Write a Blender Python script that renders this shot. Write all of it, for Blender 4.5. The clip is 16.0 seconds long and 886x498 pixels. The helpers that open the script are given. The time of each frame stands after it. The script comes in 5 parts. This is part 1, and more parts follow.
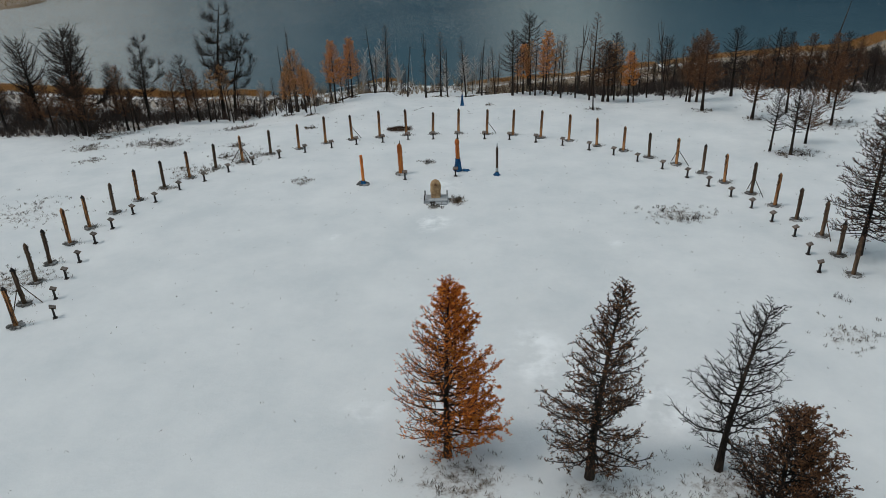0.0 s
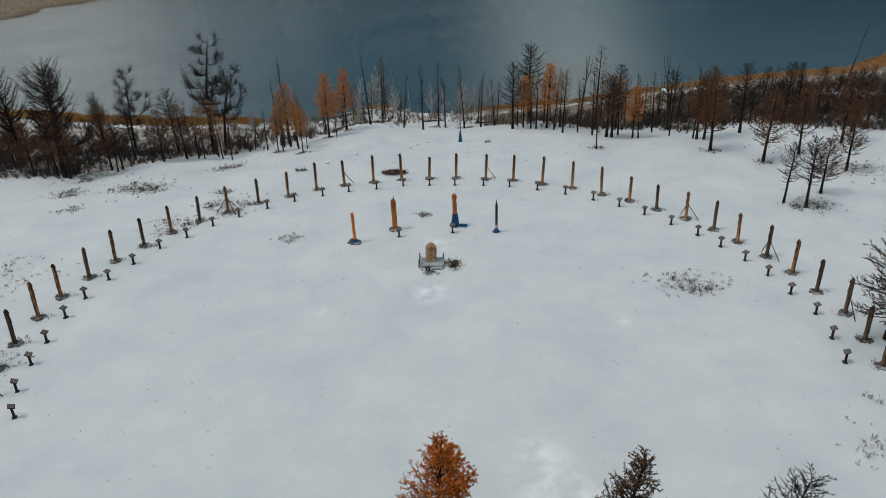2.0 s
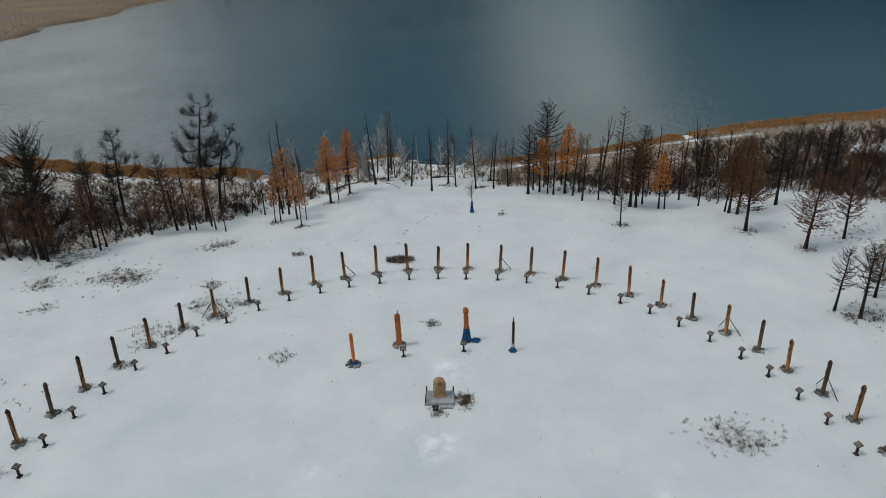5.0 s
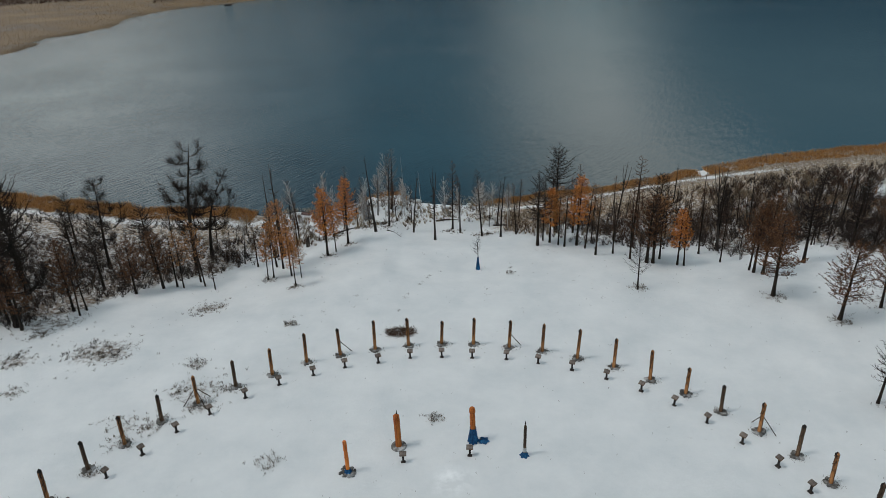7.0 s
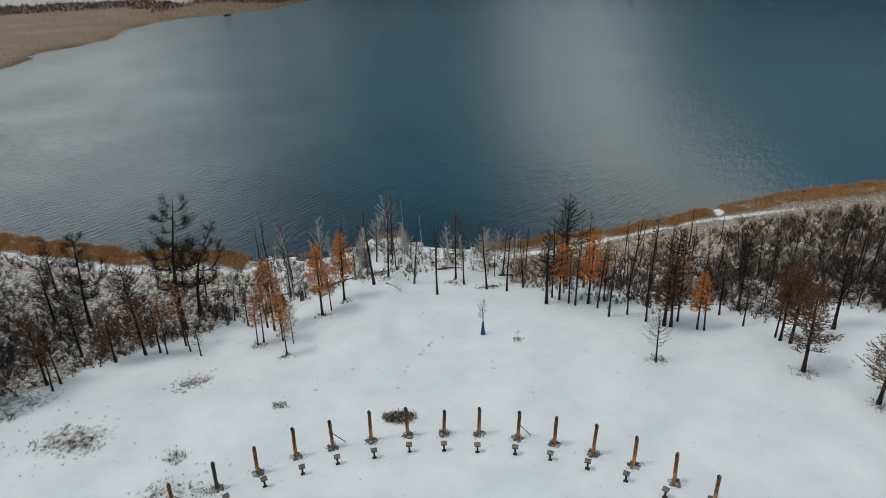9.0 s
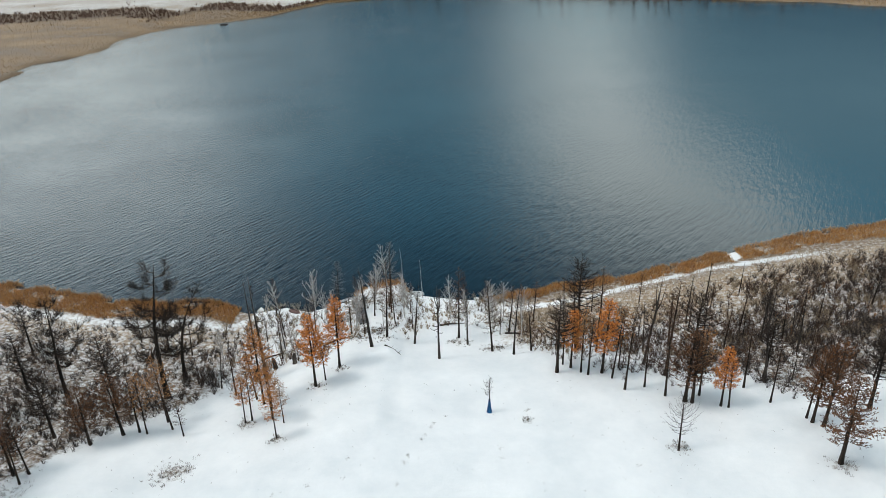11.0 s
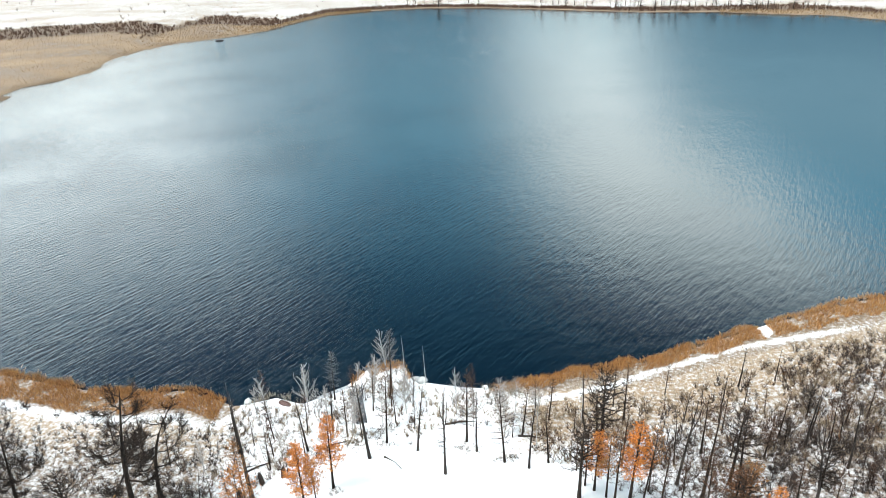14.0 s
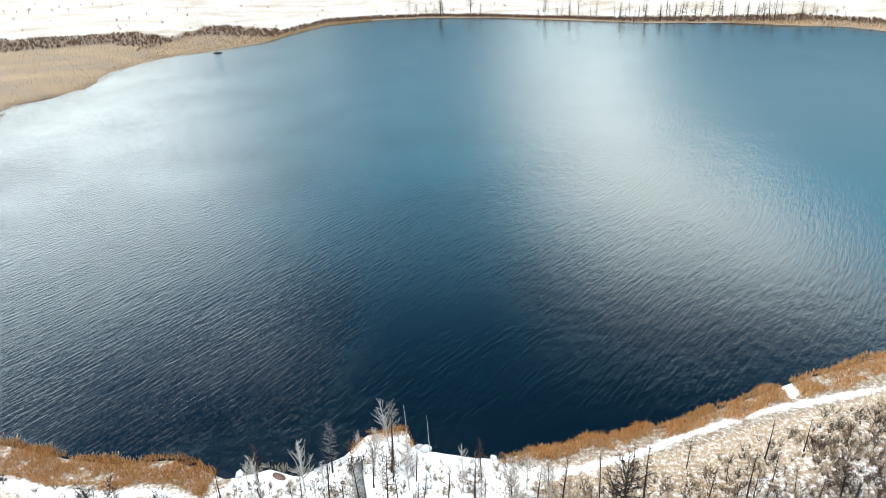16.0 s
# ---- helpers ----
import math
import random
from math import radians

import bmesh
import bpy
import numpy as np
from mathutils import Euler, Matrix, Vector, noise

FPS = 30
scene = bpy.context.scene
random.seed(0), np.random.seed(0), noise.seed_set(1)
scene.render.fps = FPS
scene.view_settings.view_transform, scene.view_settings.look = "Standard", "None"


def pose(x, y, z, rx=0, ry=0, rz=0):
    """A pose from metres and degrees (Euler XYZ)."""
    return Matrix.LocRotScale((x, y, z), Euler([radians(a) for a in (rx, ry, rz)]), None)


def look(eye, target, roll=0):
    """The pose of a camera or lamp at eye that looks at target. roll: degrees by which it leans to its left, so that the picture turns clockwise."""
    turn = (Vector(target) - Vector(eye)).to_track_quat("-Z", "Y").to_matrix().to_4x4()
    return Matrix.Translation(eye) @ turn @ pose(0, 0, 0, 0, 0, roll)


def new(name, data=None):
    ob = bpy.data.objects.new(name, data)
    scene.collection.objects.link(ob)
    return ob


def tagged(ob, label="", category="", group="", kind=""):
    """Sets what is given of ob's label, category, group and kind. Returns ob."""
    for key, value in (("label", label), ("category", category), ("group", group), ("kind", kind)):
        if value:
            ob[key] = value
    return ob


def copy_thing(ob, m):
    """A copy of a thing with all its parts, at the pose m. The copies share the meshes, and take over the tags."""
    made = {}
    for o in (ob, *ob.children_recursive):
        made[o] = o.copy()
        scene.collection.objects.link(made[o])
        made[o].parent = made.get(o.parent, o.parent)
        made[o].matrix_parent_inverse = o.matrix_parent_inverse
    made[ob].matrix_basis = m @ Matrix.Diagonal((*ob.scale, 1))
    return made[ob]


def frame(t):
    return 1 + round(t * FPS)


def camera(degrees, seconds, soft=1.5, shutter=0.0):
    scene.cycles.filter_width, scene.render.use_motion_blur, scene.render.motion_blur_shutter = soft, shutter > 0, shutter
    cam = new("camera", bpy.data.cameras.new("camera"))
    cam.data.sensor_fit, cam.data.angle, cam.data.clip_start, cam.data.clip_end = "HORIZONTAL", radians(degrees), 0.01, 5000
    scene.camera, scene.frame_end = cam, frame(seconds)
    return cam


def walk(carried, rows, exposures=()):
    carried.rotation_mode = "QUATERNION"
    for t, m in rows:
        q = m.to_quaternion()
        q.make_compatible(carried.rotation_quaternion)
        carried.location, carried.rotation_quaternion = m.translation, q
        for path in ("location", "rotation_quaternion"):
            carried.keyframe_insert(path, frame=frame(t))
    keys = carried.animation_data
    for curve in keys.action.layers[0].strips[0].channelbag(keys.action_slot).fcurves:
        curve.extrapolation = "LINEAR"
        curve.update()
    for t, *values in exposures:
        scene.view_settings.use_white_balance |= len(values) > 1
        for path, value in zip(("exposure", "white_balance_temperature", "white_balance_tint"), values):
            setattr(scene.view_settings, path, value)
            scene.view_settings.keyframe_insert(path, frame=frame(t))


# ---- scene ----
cam = camera(64.58, 16.0, soft=0.8)
# seconds, eye x y z in metres, yaw, pitch, roll in degrees
ROWS = [
    (0, 0.000, 0.000, 24.650, 0.000, -26.000, -1.850),
    (0.5, 0.153, 1.423, 25.516, -0.037, -25.981, -1.802),
    (1, 0.278, 2.875, 26.376, -0.056, -25.987, -1.775),
    (1.5, 0.393, 4.436, 27.246, -0.064, -25.995, -1.762),
    (2, 0.480, 5.985, 28.132, -0.058, -25.983, -1.739),
    (2.5, 0.563, 7.660, 29.079, -0.051, -25.942, -1.745),
    (3, 0.632, 9.367, 30.042, -0.014, -25.938, -1.710),
    (3.5, 0.619, 11.196, 31.048, 0.144, -25.915, -1.714),
    (4, 0.578, 13.030, 32.060, 0.332, -25.960, -1.704),
    (6.5, 0.645, 23.210, 36.985, 0.992, -25.891, -1.681),
    (7, 0.627, 25.253, 37.935, 0.998, -25.914, -1.677),
    (7.5, 0.621, 27.360, 38.898, 1.042, -25.861, -1.672),
    (8, 0.622, 29.406, 39.848, 1.087, -25.902, -1.643),
    (8.5, 0.627, 31.487, 40.813, 1.134, -25.860, -1.672),
    (9, 0.625, 33.558, 41.765, 1.179, -25.886, -1.672),
    (11.5, 0.163, 44.415, 46.721, 1.106, -25.951, -1.581),
    (12, 0.096, 46.607, 47.690, 1.097, -25.982, -1.646),
    (12.5, 0.011, 48.791, 48.687, 1.109, -25.969, -1.710),
    (13, -0.071, 50.924, 49.662, 1.146, -25.999, -1.751),
    (13.5, -0.170, 53.118, 50.648, 1.164, -25.969, -1.777),
    (14, -0.285, 55.302, 51.587, 1.169, -25.961, -1.743),
    (14.5, -0.405, 57.482, 52.568, 1.183, -25.922, -1.733),
    (15, -0.533, 59.642, 53.556, 1.192, -25.935, -1.732),
    (15.5, -0.670, 61.794, 54.598, 1.231, -25.908, -1.741),
    (16, -0.799, 63.852, 55.604, 1.240, -25.888, -1.760),
]
walk(cam, [(t, pose(x, y, z, 90 + pitch, 0, yaw) @ pose(0, 0, 0, 0, 0, roll)) for t, x, y, z, yaw, pitch, roll in ROWS],
     exposures=[(0.0, -0.80), (4.2, -0.82), (9.2, -0.54), (11.3, 0.15), (12.5, 0.55), (13.5, 0.88), (15.0, 1.14), (16.0, 1.14)])

# ---- world, sun ----
SUN_EL, SUN_AZ = 60.0, -104.0  # degrees above the horizon; from +y, clockwise
world = bpy.data.worlds.new("world")
scene.world = world
world.use_nodes = True
wn, wl = world.node_tree.nodes, world.node_tree.links
wn.clear()
w_out, w_bg = wn.new("ShaderNodeOutputWorld"), wn.new("ShaderNodeBackground")
sky = wn.new("ShaderNodeTexSky")
sky.sky_type, sky.sun_disc = "NISHITA", False
sky.sun_elevation, sky.sun_rotation = radians(SUN_EL), radians(SUN_AZ)
sky.air_density, sky.dust_density, sky.ozone_density = 1.0, 0.4, 1.0
# a bank of broken cloud low round the sky, clear blue above it, unseen bright cloud added overhead to light the snow
w_co, w_sep = wn.new("ShaderNodeTexCoord"), wn.new("ShaderNodeSeparateXYZ")
wl.new(w_co.outputs["Generated"], w_sep.inputs[0])
w_x, w_z = w_sep.outputs[0], w_sep.outputs[2]


def w_math(op, a, b=None, c=None):
    n = wn.new("ShaderNodeMath")
    n.operation = op
    for i, v in enumerate((a, b, c)):
        if v is None:
            continue
        if isinstance(v, (int, float)):
            n.inputs[i].default_value = v
        else:
            wl.new(v, n.inputs[i])
    return n.outputs[0]


def w_blend(a, b, fac):
    n = wn.new("ShaderNodeMix")
    n.data_type = "RGBA"
    for k, v in ((6, a), (7, b)):
        if isinstance(v, tuple):
            n.inputs[k].default_value = (*v, 1)
        else:
            wl.new(v, n.inputs[k])
    wl.new(fac, n.inputs[0])
    return n.outputs[2]


def w_step(v, a, b):
    n = wn.new("ShaderNodeMapRange")
    n.interpolation_type = "SMOOTHSTEP"
    n.inputs["From Min"].default_value, n.inputs["From Max"].default_value = a, b
    wl.new(v, n.inputs["Value"])
    return n.outputs[0]


def w_profile(v, stops):
    """Colour by height, given at some heights (z of the direction)."""
    c = None
    for (z0, c0), (z1, c1) in zip(stops, stops[1:]):
        c = w_blend(c0 if c is None else c, c1, w_step(v, z0, z1))
    return c


w_map, w_noise = wn.new("ShaderNodeMapping"), wn.new("ShaderNodeTexNoise")
w_map.inputs["Scale"].default_value = (2.4, 1.0, 1.7)
w_map.inputs["Location"].default_value = (0.3, 0.2, 0.0)
wl.new(w_co.outputs["Generated"], w_map.inputs[0])
wl.new(w_map.outputs[0], w_noise.inputs["Vector"])
w_noise.inputs["Scale"].default_value, w_noise.inputs["Detail"].default_value = 2.2, 5.0
ragged = w_math("MULTIPLY_ADD", w_noise.outputs[0], 0.22, w_math("SUBTRACT", w_x, 0.11))
# sunlit cloud: one bank to the west, one street east of north that widens as it rises
street = w_math("MULTIPLY", w_step(ragged, 0.0, 0.20), w_step(w_math("MULTIPLY_ADD", w_step(w_z, 0.22, 0.46), -0.30, ragged), 0.36, 0.16))
west = w_step(ragged, -0.11, -0.49)
shade = w_profile(w_z, [(0.08, (0.35, 0.86, 1.32)), (0.24, (2.3, 4.3, 5.4)), (0.35, (2.3, 6.0, 8.3)), (0.50, (0.4, 1.4, 2.6))])
tone = w_profile(w_z, [(0.08, (1.8, 3.1, 3.6)), (0.24, (10.2, 11.7, 11.9)), (0.37, (13.0, 15.2, 15.4)), (0.55, (0.7, 1.7, 2.8))])
pale = w_profile(w_z, [(0.08, (3.9, 5.0, 5.4)), (0.24, (17.2, 18.0, 17.5)), (0.33, (14.4, 17.8, 19.2)), (0.49, (0.6, 2.0, 3.5))])
bank = w_blend(w_blend(shade, tone, street), pale, west)
w_pale = wn.new("ShaderNodeHueSaturation")
w_pale.inputs["Saturation"].default_value, w_pale.inputs["Hue"].default_value, w_pale.inputs["Value"].default_value = 1.5, 0.475, 0.2
wl.new(sky.outputs[0], w_pale.inputs["Color"])
heaven = w_blend(bank, w_pale.outputs[0], w_step(w_z, 0.48, 0.64))
# the overhead cloud is added, out of view, as neutral light on the snow
heaven = w_blend(heaven, (14.3, 15.5, 16.0), w_step(w_z, 0.74, 0.90))
wl.new(heaven, w_bg.inputs["Color"])
w_bg.inputs["Strength"].default_value = 0.115
wl.new(w_bg.outputs[0], w_out.inputs["Surface"])

sun = new("sun", bpy.data.lights.new("sun", "SUN"))
sun.data.energy, sun.data.angle, sun.data.color = 1.5, radians(13), (1.0, 0.95, 0.89)
az, el = radians(SUN_AZ), radians(SUN_EL)
sun.matrix_world = look((0, 0, 60), (-60 * math.sin(az) * math.cos(el), -60 * math.cos(az) * math.cos(el), 60 - 60 * math.sin(el)))


# ---- materials ----
def node(nt, kind, **ins):
    n = nt.nodes.new("ShaderNode" + kind)
    for k, v in ins.items():
        if hasattr(v, "is_output"):
            nt.links.new(v, n.inputs[k])
        else:
            n.inputs[k].default_value = v
    return n


def ramp(nt, fac, stops):
    n = nt.nodes.new("ShaderNodeValToRGB")
    el_ = n.color_ramp.elements
    while len(el_) < len(stops):
        el_.new(0.5)
    for e, (p, c) in zip(el_, stops):
        e.position, e.color = p, (*c, 1)
    nt.links.new(fac, n.inputs[0])
    return n.outputs[0]


def base(name, rough=0.8, spec=0.3):
    m = bpy.data.materials.new(name)
    m.use_nodes = True
    nt = m.node_tree
    b = nt.nodes["Principled BSDF"]
    b.inputs["Roughness"].default_value = rough
    b.inputs["Specular IOR Level"].default_value = spec
    return m, nt, b


def coords(nt, scale=(1, 1, 1), world_space=False):
    if world_space:
        src = nt.nodes.new("ShaderNodeNewGeometry").outputs["Position"]
    else:
        src = nt.nodes.new("ShaderNodeTexCoord").outputs["Object"]
    n = nt.nodes.new("ShaderNodeMapping")
    n.inputs["Scale"].default_value = scale
    nt.links.new(src, n.inputs[0])
    return n.outputs[0]


def noise_tex(nt, vec, scale, detail=4.0, rough=0.55):
    return node(nt, "TexNoise", Vector=vec, Scale=scale, Detail=detail, Roughness=rough).outputs[0]


def bump(nt, b, height, strength, dist):
    n = node(nt, "Bump", Height=height, Strength=strength, Distance=dist)
    nt.links.new(n.outputs[0], b.inputs["Normal"])


def plain(name, stops, scale=6.0, stretch=(1, 1, 1), rough=0.85, bump_s=0.3, bump_d=0.02, vary=0.25, spec=0.25):
    """A material with colour grain at two scales, a shift from object to object and fine relief."""
    m, nt, b = base(name, rough, spec)
    v = coords(nt, stretch)
    fine, broad = noise_tex(nt, v, scale, 6), noise_tex(nt, v, scale * 0.17, 2)
    mixed = node(nt, "Math")
    mixed.operation = "ADD"
    nt.links.new(fine, mixed.inputs[0])
    nt.links.new(broad, mixed.inputs[1])
    half = node(nt, "Math")
    half.operation = "MULTIPLY_ADD"
    nt.links.new(mixed.outputs[0], half.inputs[0])
    half.inputs[1].default_value, half.inputs[2].default_value = 1.1, -0.6
    col = ramp(nt, half.outputs[0], stops)
    rnd = nt.nodes.new("ShaderNodeObjectInfo").outputs["Random"]
    val = node(nt, "MapRange", Value=rnd)
    val.inputs["To Min"].default_value, val.inputs["To Max"].default_value = 1 - vary, 1 + vary
    hsv = node(nt, "HueSaturation", Color=col, Value=val.outputs[0])
    nt.links.new(hsv.outputs[0], b.inputs["Base Color"])
    bump(nt, b, fine, bump_s, bump_d)
    return m


def leafy(name, a, c, trans=0.25):
    """Needles and blades: colour from island to island."""
    m, nt, b = base(name, 0.75, 0.2)
    isl = nt.nodes.new("ShaderNodeNewGeometry").outputs["Random Per Island"]
    col = ramp(nt, isl, [(0.0, a), (1.0, c)])
    nt.links.new(col, b.inputs["Base Color"])
    return m


WOOD = plain("weathered_wood", [(0.34, (0.028, 0.015, 0.009)), (0.48, (0.17, 0.072, 0.027)), (0.60, (0.42, 0.175, 0.06)), (0.8, (0.50, 0.25, 0.105))], 5, (3, 3, 0.35), 0.8, 0.6, 0.03)
WOOD_DARK = plain("grey_wood", [(0.25, (0.03, 0.020, 0.014)), (0.55, (0.095, 0.056, 0.034)), (0.8, (0.20, 0.12, 0.07))], 5, (3, 3, 0.35), 0.85, 0.6, 0.03)
WOOD_ORANGE = plain("orange_stained_wood", [(0.25, (0.26, 0.06, 0.014)), (0.55, (0.60, 0.17, 0.03)), (0.8, (0.68, 0.24, 0.055))], 5, (3, 3, 0.3), 0.7, 0.5, 0.03)
WOOD_BLACK = plain("black_wood", [(0.3, (0.018, 0.015, 0.014)), (0.7, (0.055, 0.042, 0.036))], 6, (2, 2, 0.5), 0.85, 0.4, 0.01)
STAIR = plain("dark_grey_board", [(0.3, (0.05, 0.052, 0.056)), (0.6, (0.11, 0.112, 0.118)), (0.85, (0.30, 0.31, 0.32))], 5, (1, 1, 1), 0.8, 0.3, 0.01)
BOARD = plain("pale_board", [(0.3, (0.09, 0.07, 0.06)), (0.7, (0.22, 0.18, 0.155))], 7, (1, 1, 1), 0.7, 0.3, 0.01)
PLINTH = plain("grey_rubble_stone", [(0.3, (0.07, 0.066, 0.06)), (0.55, (0.19, 0.18, 0.17)), (0.8, (0.46, 0.46, 0.46))], 4, (1, 1, 1), 0.9, 0.8, 0.05)
CONCRETE = plain("snow_dusted_concrete", [(0.3, (0.22, 0.23, 0.24)), (0.7, (0.42, 0.43, 0.44))], 3, (1, 1, 1), 0.85, 0.4, 0.02, 0.08)
STELE = plain("tan_stone", [(0.25, (0.26, 0.15, 0.075)), (0.55, (0.45, 0.28, 0.145)), (0.8, (0.58, 0.39, 0.22))], 3.5, (1, 1, 1), 0.8, 0.7, 0.05, 0.05)
EMBLEM = plain("brown_carving", [(0.3, (0.13, 0.06, 0.03)), (0.7, (0.24, 0.12, 0.06))], 9, (1, 1, 1), 0.8)
CLOTH = plain("blue_cloth", [(0.3, (0.008, 0.04, 0.10)), (0.6, (0.011, 0.085, 0.21)), (0.85, (0.035, 0.18, 0.34))], 5, (3, 3, 1), 0.8, 0.6, 0.04, 0.1)
CLOTH_PALE = plain("pale_cloth", [(0.3, (0.35, 0.36, 0.36)), (0.7, (0.62, 0.62, 0.6))], 6)
BARK = plain("larch_bark", [(0.3, (0.012, 0.009, 0.007)), (0.6, (0.035, 0.024, 0.018)), (0.85, (0.075, 0.05, 0.035))], 5, (2, 2, 0.5), 0.95, 0.8, 0.04, 0.3)
TWIG = plain("larch_twigs", [(0.3, (0.011, 0.008, 0.0065)), (0.7, (0.033, 0.021, 0.015))], 3, (1, 1, 1), 0.95, 0.0, 0.01, 0.25)
TWIG_DARK = plain("dark_larch_twigs", [(0.3, (0.008, 0.006, 0.005)), (0.7, (0.026, 0.018, 0.014))], 3, (1, 1, 1), 0.95, 0.0, 0.01, 0.2)
TWIG_BROWN = plain("brown_twigs", [(0.3, (0.034, 0.018, 0.011)), (0.7, (0.10, 0.052, 0.031))], 3, (1, 1, 1), 0.95, 0.0, 0.01, 0.25)
BIRCH = plain("birch_bark", [(0.22, (0.10, 0.085, 0.08)), (0.36, (0.48, 0.45, 0.43)), (0.8, (0.70, 0.67, 0.64))], 4, (1, 1, 3), 0.7, 0.2, 0.01, 0.1)
DEADWOOD = plain("charred_dead_wood", [(0.3, (0.02, 0.016, 0.014)), (0.7, (0.07, 0.055, 0.046)), (0.9, (0.18, 0.16, 0.14))], 4, (2, 2, 0.5), 0.95, 0.6, 0.03, 0.3)
NEEDLE_ORANGE = leafy("orange_needles", (0.42, 0.083, 0.010), (0.86, 0.265, 0.033))
NEEDLE_AMBER = leafy("amber_needles", (0.52, 0.14, 0.022), (0.85, 0.33, 0.075))
TWIG_GREY = leafy("grey_larch_twigs", (0.09, 0.085, 0.08), (0.25, 0.235, 0.22))
NEEDLE_FADED = leafy("faded_orange_needles", (0.37, 0.125, 0.034), (0.66, 0.29, 0.095))
NEEDLE_TAN = leafy("tan_needles", (0.24, 0.10, 0.035), (0.50, 0.25, 0.095))
NEEDLE_BROWN = leafy("brown_needles", (0.07, 0.03, 0.013), (0.23, 0.10, 0.042))
REED = leafy("dry_reeds", (0.23, 0.097, 0.029), (0.66, 0.35, 0.125))
REED_PALE = leafy("pale_reeds", (0.34, 0.26, 0.18), (0.60, 0.50, 0.38))
REED_FAR = leafy("far_reeds", (0.24, 0.145, 0.068), (0.44, 0.285, 0.15))
SHRUB_FAR = leafy("far_shrub_twigs", (0.07, 0.036, 0.024), (0.19, 0.105, 0.07))
GRASS = leafy("dry_grass", (0.025, 0.019, 0.014), (0.17, 0.125, 0.08))
SHRUB = leafy("shrub_twigs", (0.018, 0.014, 0.013), (0.085, 0.062, 0.053))
SHRUB_GREY = leafy("grey_shrub_twigs", (0.020, 0.016, 0.015), (0.088, 0.067, 0.059))
BIRCH_TWIG = leafy("birch_twigs", (0.26, 0.22, 0.195), (0.58, 0.53, 0.49))
STRAW_TWIG = leafy("straw_coloured_twigs", (0.20, 0.145, 0.095), (0.46, 0.36, 0.25))
SHRUB_BROWN = leafy("red_brown_shrub_twigs", (0.03, 0.017, 0.012), (0.11, 0.06, 0.04))


def snow_material():
    """Snow; dry litter shows through where the plan's cover attribute is high."""
    m, nt, b = base("snow", 0.75, 0.25)
    v = coords(nt, (1, 1, 1), True)
    cover = nt.nodes.new("ShaderNodeAttribute")
    cover.attribute_name = "cover"
    sep = node(nt, "SeparateColor", Color=cover.outputs["Color"])
    n1, n2, n3 = noise_tex(nt, v, 1.9, 8, 0.72), noise_tex(nt, v, 0.16, 8, 0.66), noise_tex(nt, v, 5.5, 4, 0.7)
    snow = ramp(nt, n2, [(0.34, (0.64, 0.66, 0.67)), (0.5, (0.705, 0.715, 0.72)), (0.66, (0.76, 0.765, 0.765))])
    # blue: loose fresh snow, whiter and in clots
    clot = node(nt, "MapRange", Value=noise_tex(nt, v, 0.62, 5, 0.6))
    clot.inputs["From Min"].default_value, clot.inputs["From Max"].default_value = 0.42, 0.62
    amount = node(nt, "Math")
    amount.operation = "MULTIPLY"
    nt.links.new(clot.outputs[0], amount.inputs[0])
    nt.links.new(sep.outputs[2], amount.inputs[1])
    fresh = node(nt, "Mix")
    fresh.data_type = "RGBA"
    nt.links.new(amount.outputs[0], fresh.inputs[0])
    nt.links.new(snow, fresh.inputs[6])
    fresh.inputs[7].default_value = (0.90, 0.905, 0.91, 1)
    snow = fresh.outputs[2]
    litter = ramp(nt, n3, [(0.25, (0.035, 0.025, 0.019)), (0.5, (0.10, 0.065, 0.042)), (0.75, (0.21, 0.14, 0.085))])
    straw = ramp(nt, n3, [(0.25, (0.17, 0.112, 0.066)), (0.75, (0.40, 0.285, 0.175))])
    under = node(nt, "Mix")
    under.data_type = "RGBA"
    for s, k in ((sep.outputs[1], "Factor"), (litter, "A"), (straw, "B")):
        nt.links.new(s, [i for i in under.inputs if i.name == k and i.type in ("VALUE" if k == "Factor" else "RGBA", )][0])
    t = node(nt, "Math")
    t.operation = "MULTIPLY_ADD"
    nt.links.new(n1, t.inputs[0])
    t.inputs[1].default_value = 1.5
    nt.links.new(sep.outputs[0], t.inputs[2])
    f = node(nt, "MapRange", Value=t.outputs[0])
    f.interpolation_type = "SMOOTHSTEP"
    f.inputs["From Min"].default_value, f.inputs["From Max"].default_value = 1.10, 1.55
    mix = node(nt, "Mix")
    mix.data_type = "RGBA"
    nt.links.new(f.outputs[0], mix.inputs[0])
    nt.links.new(snow, [i for i in mix.inputs if i.name == "A" and i.type == "RGBA"][0])
    nt.links.new(under.outputs[2], [i for i in mix.inputs if i.name == "B" and i.type == "RGBA"][0])
    nt.links.new(mix.outputs[2], b.inputs["Base Color"])
    h = node(nt, "Math")
    h.operation = "MULTIPLY_ADD"
    nt.links.new(n3, h.inputs[0])
    h.inputs[1].default_value = 0.25
    nt.links.new(n1, h.inputs[2])
    bump(nt, b, h.outputs[0], 0.35, 0.10)
    return m


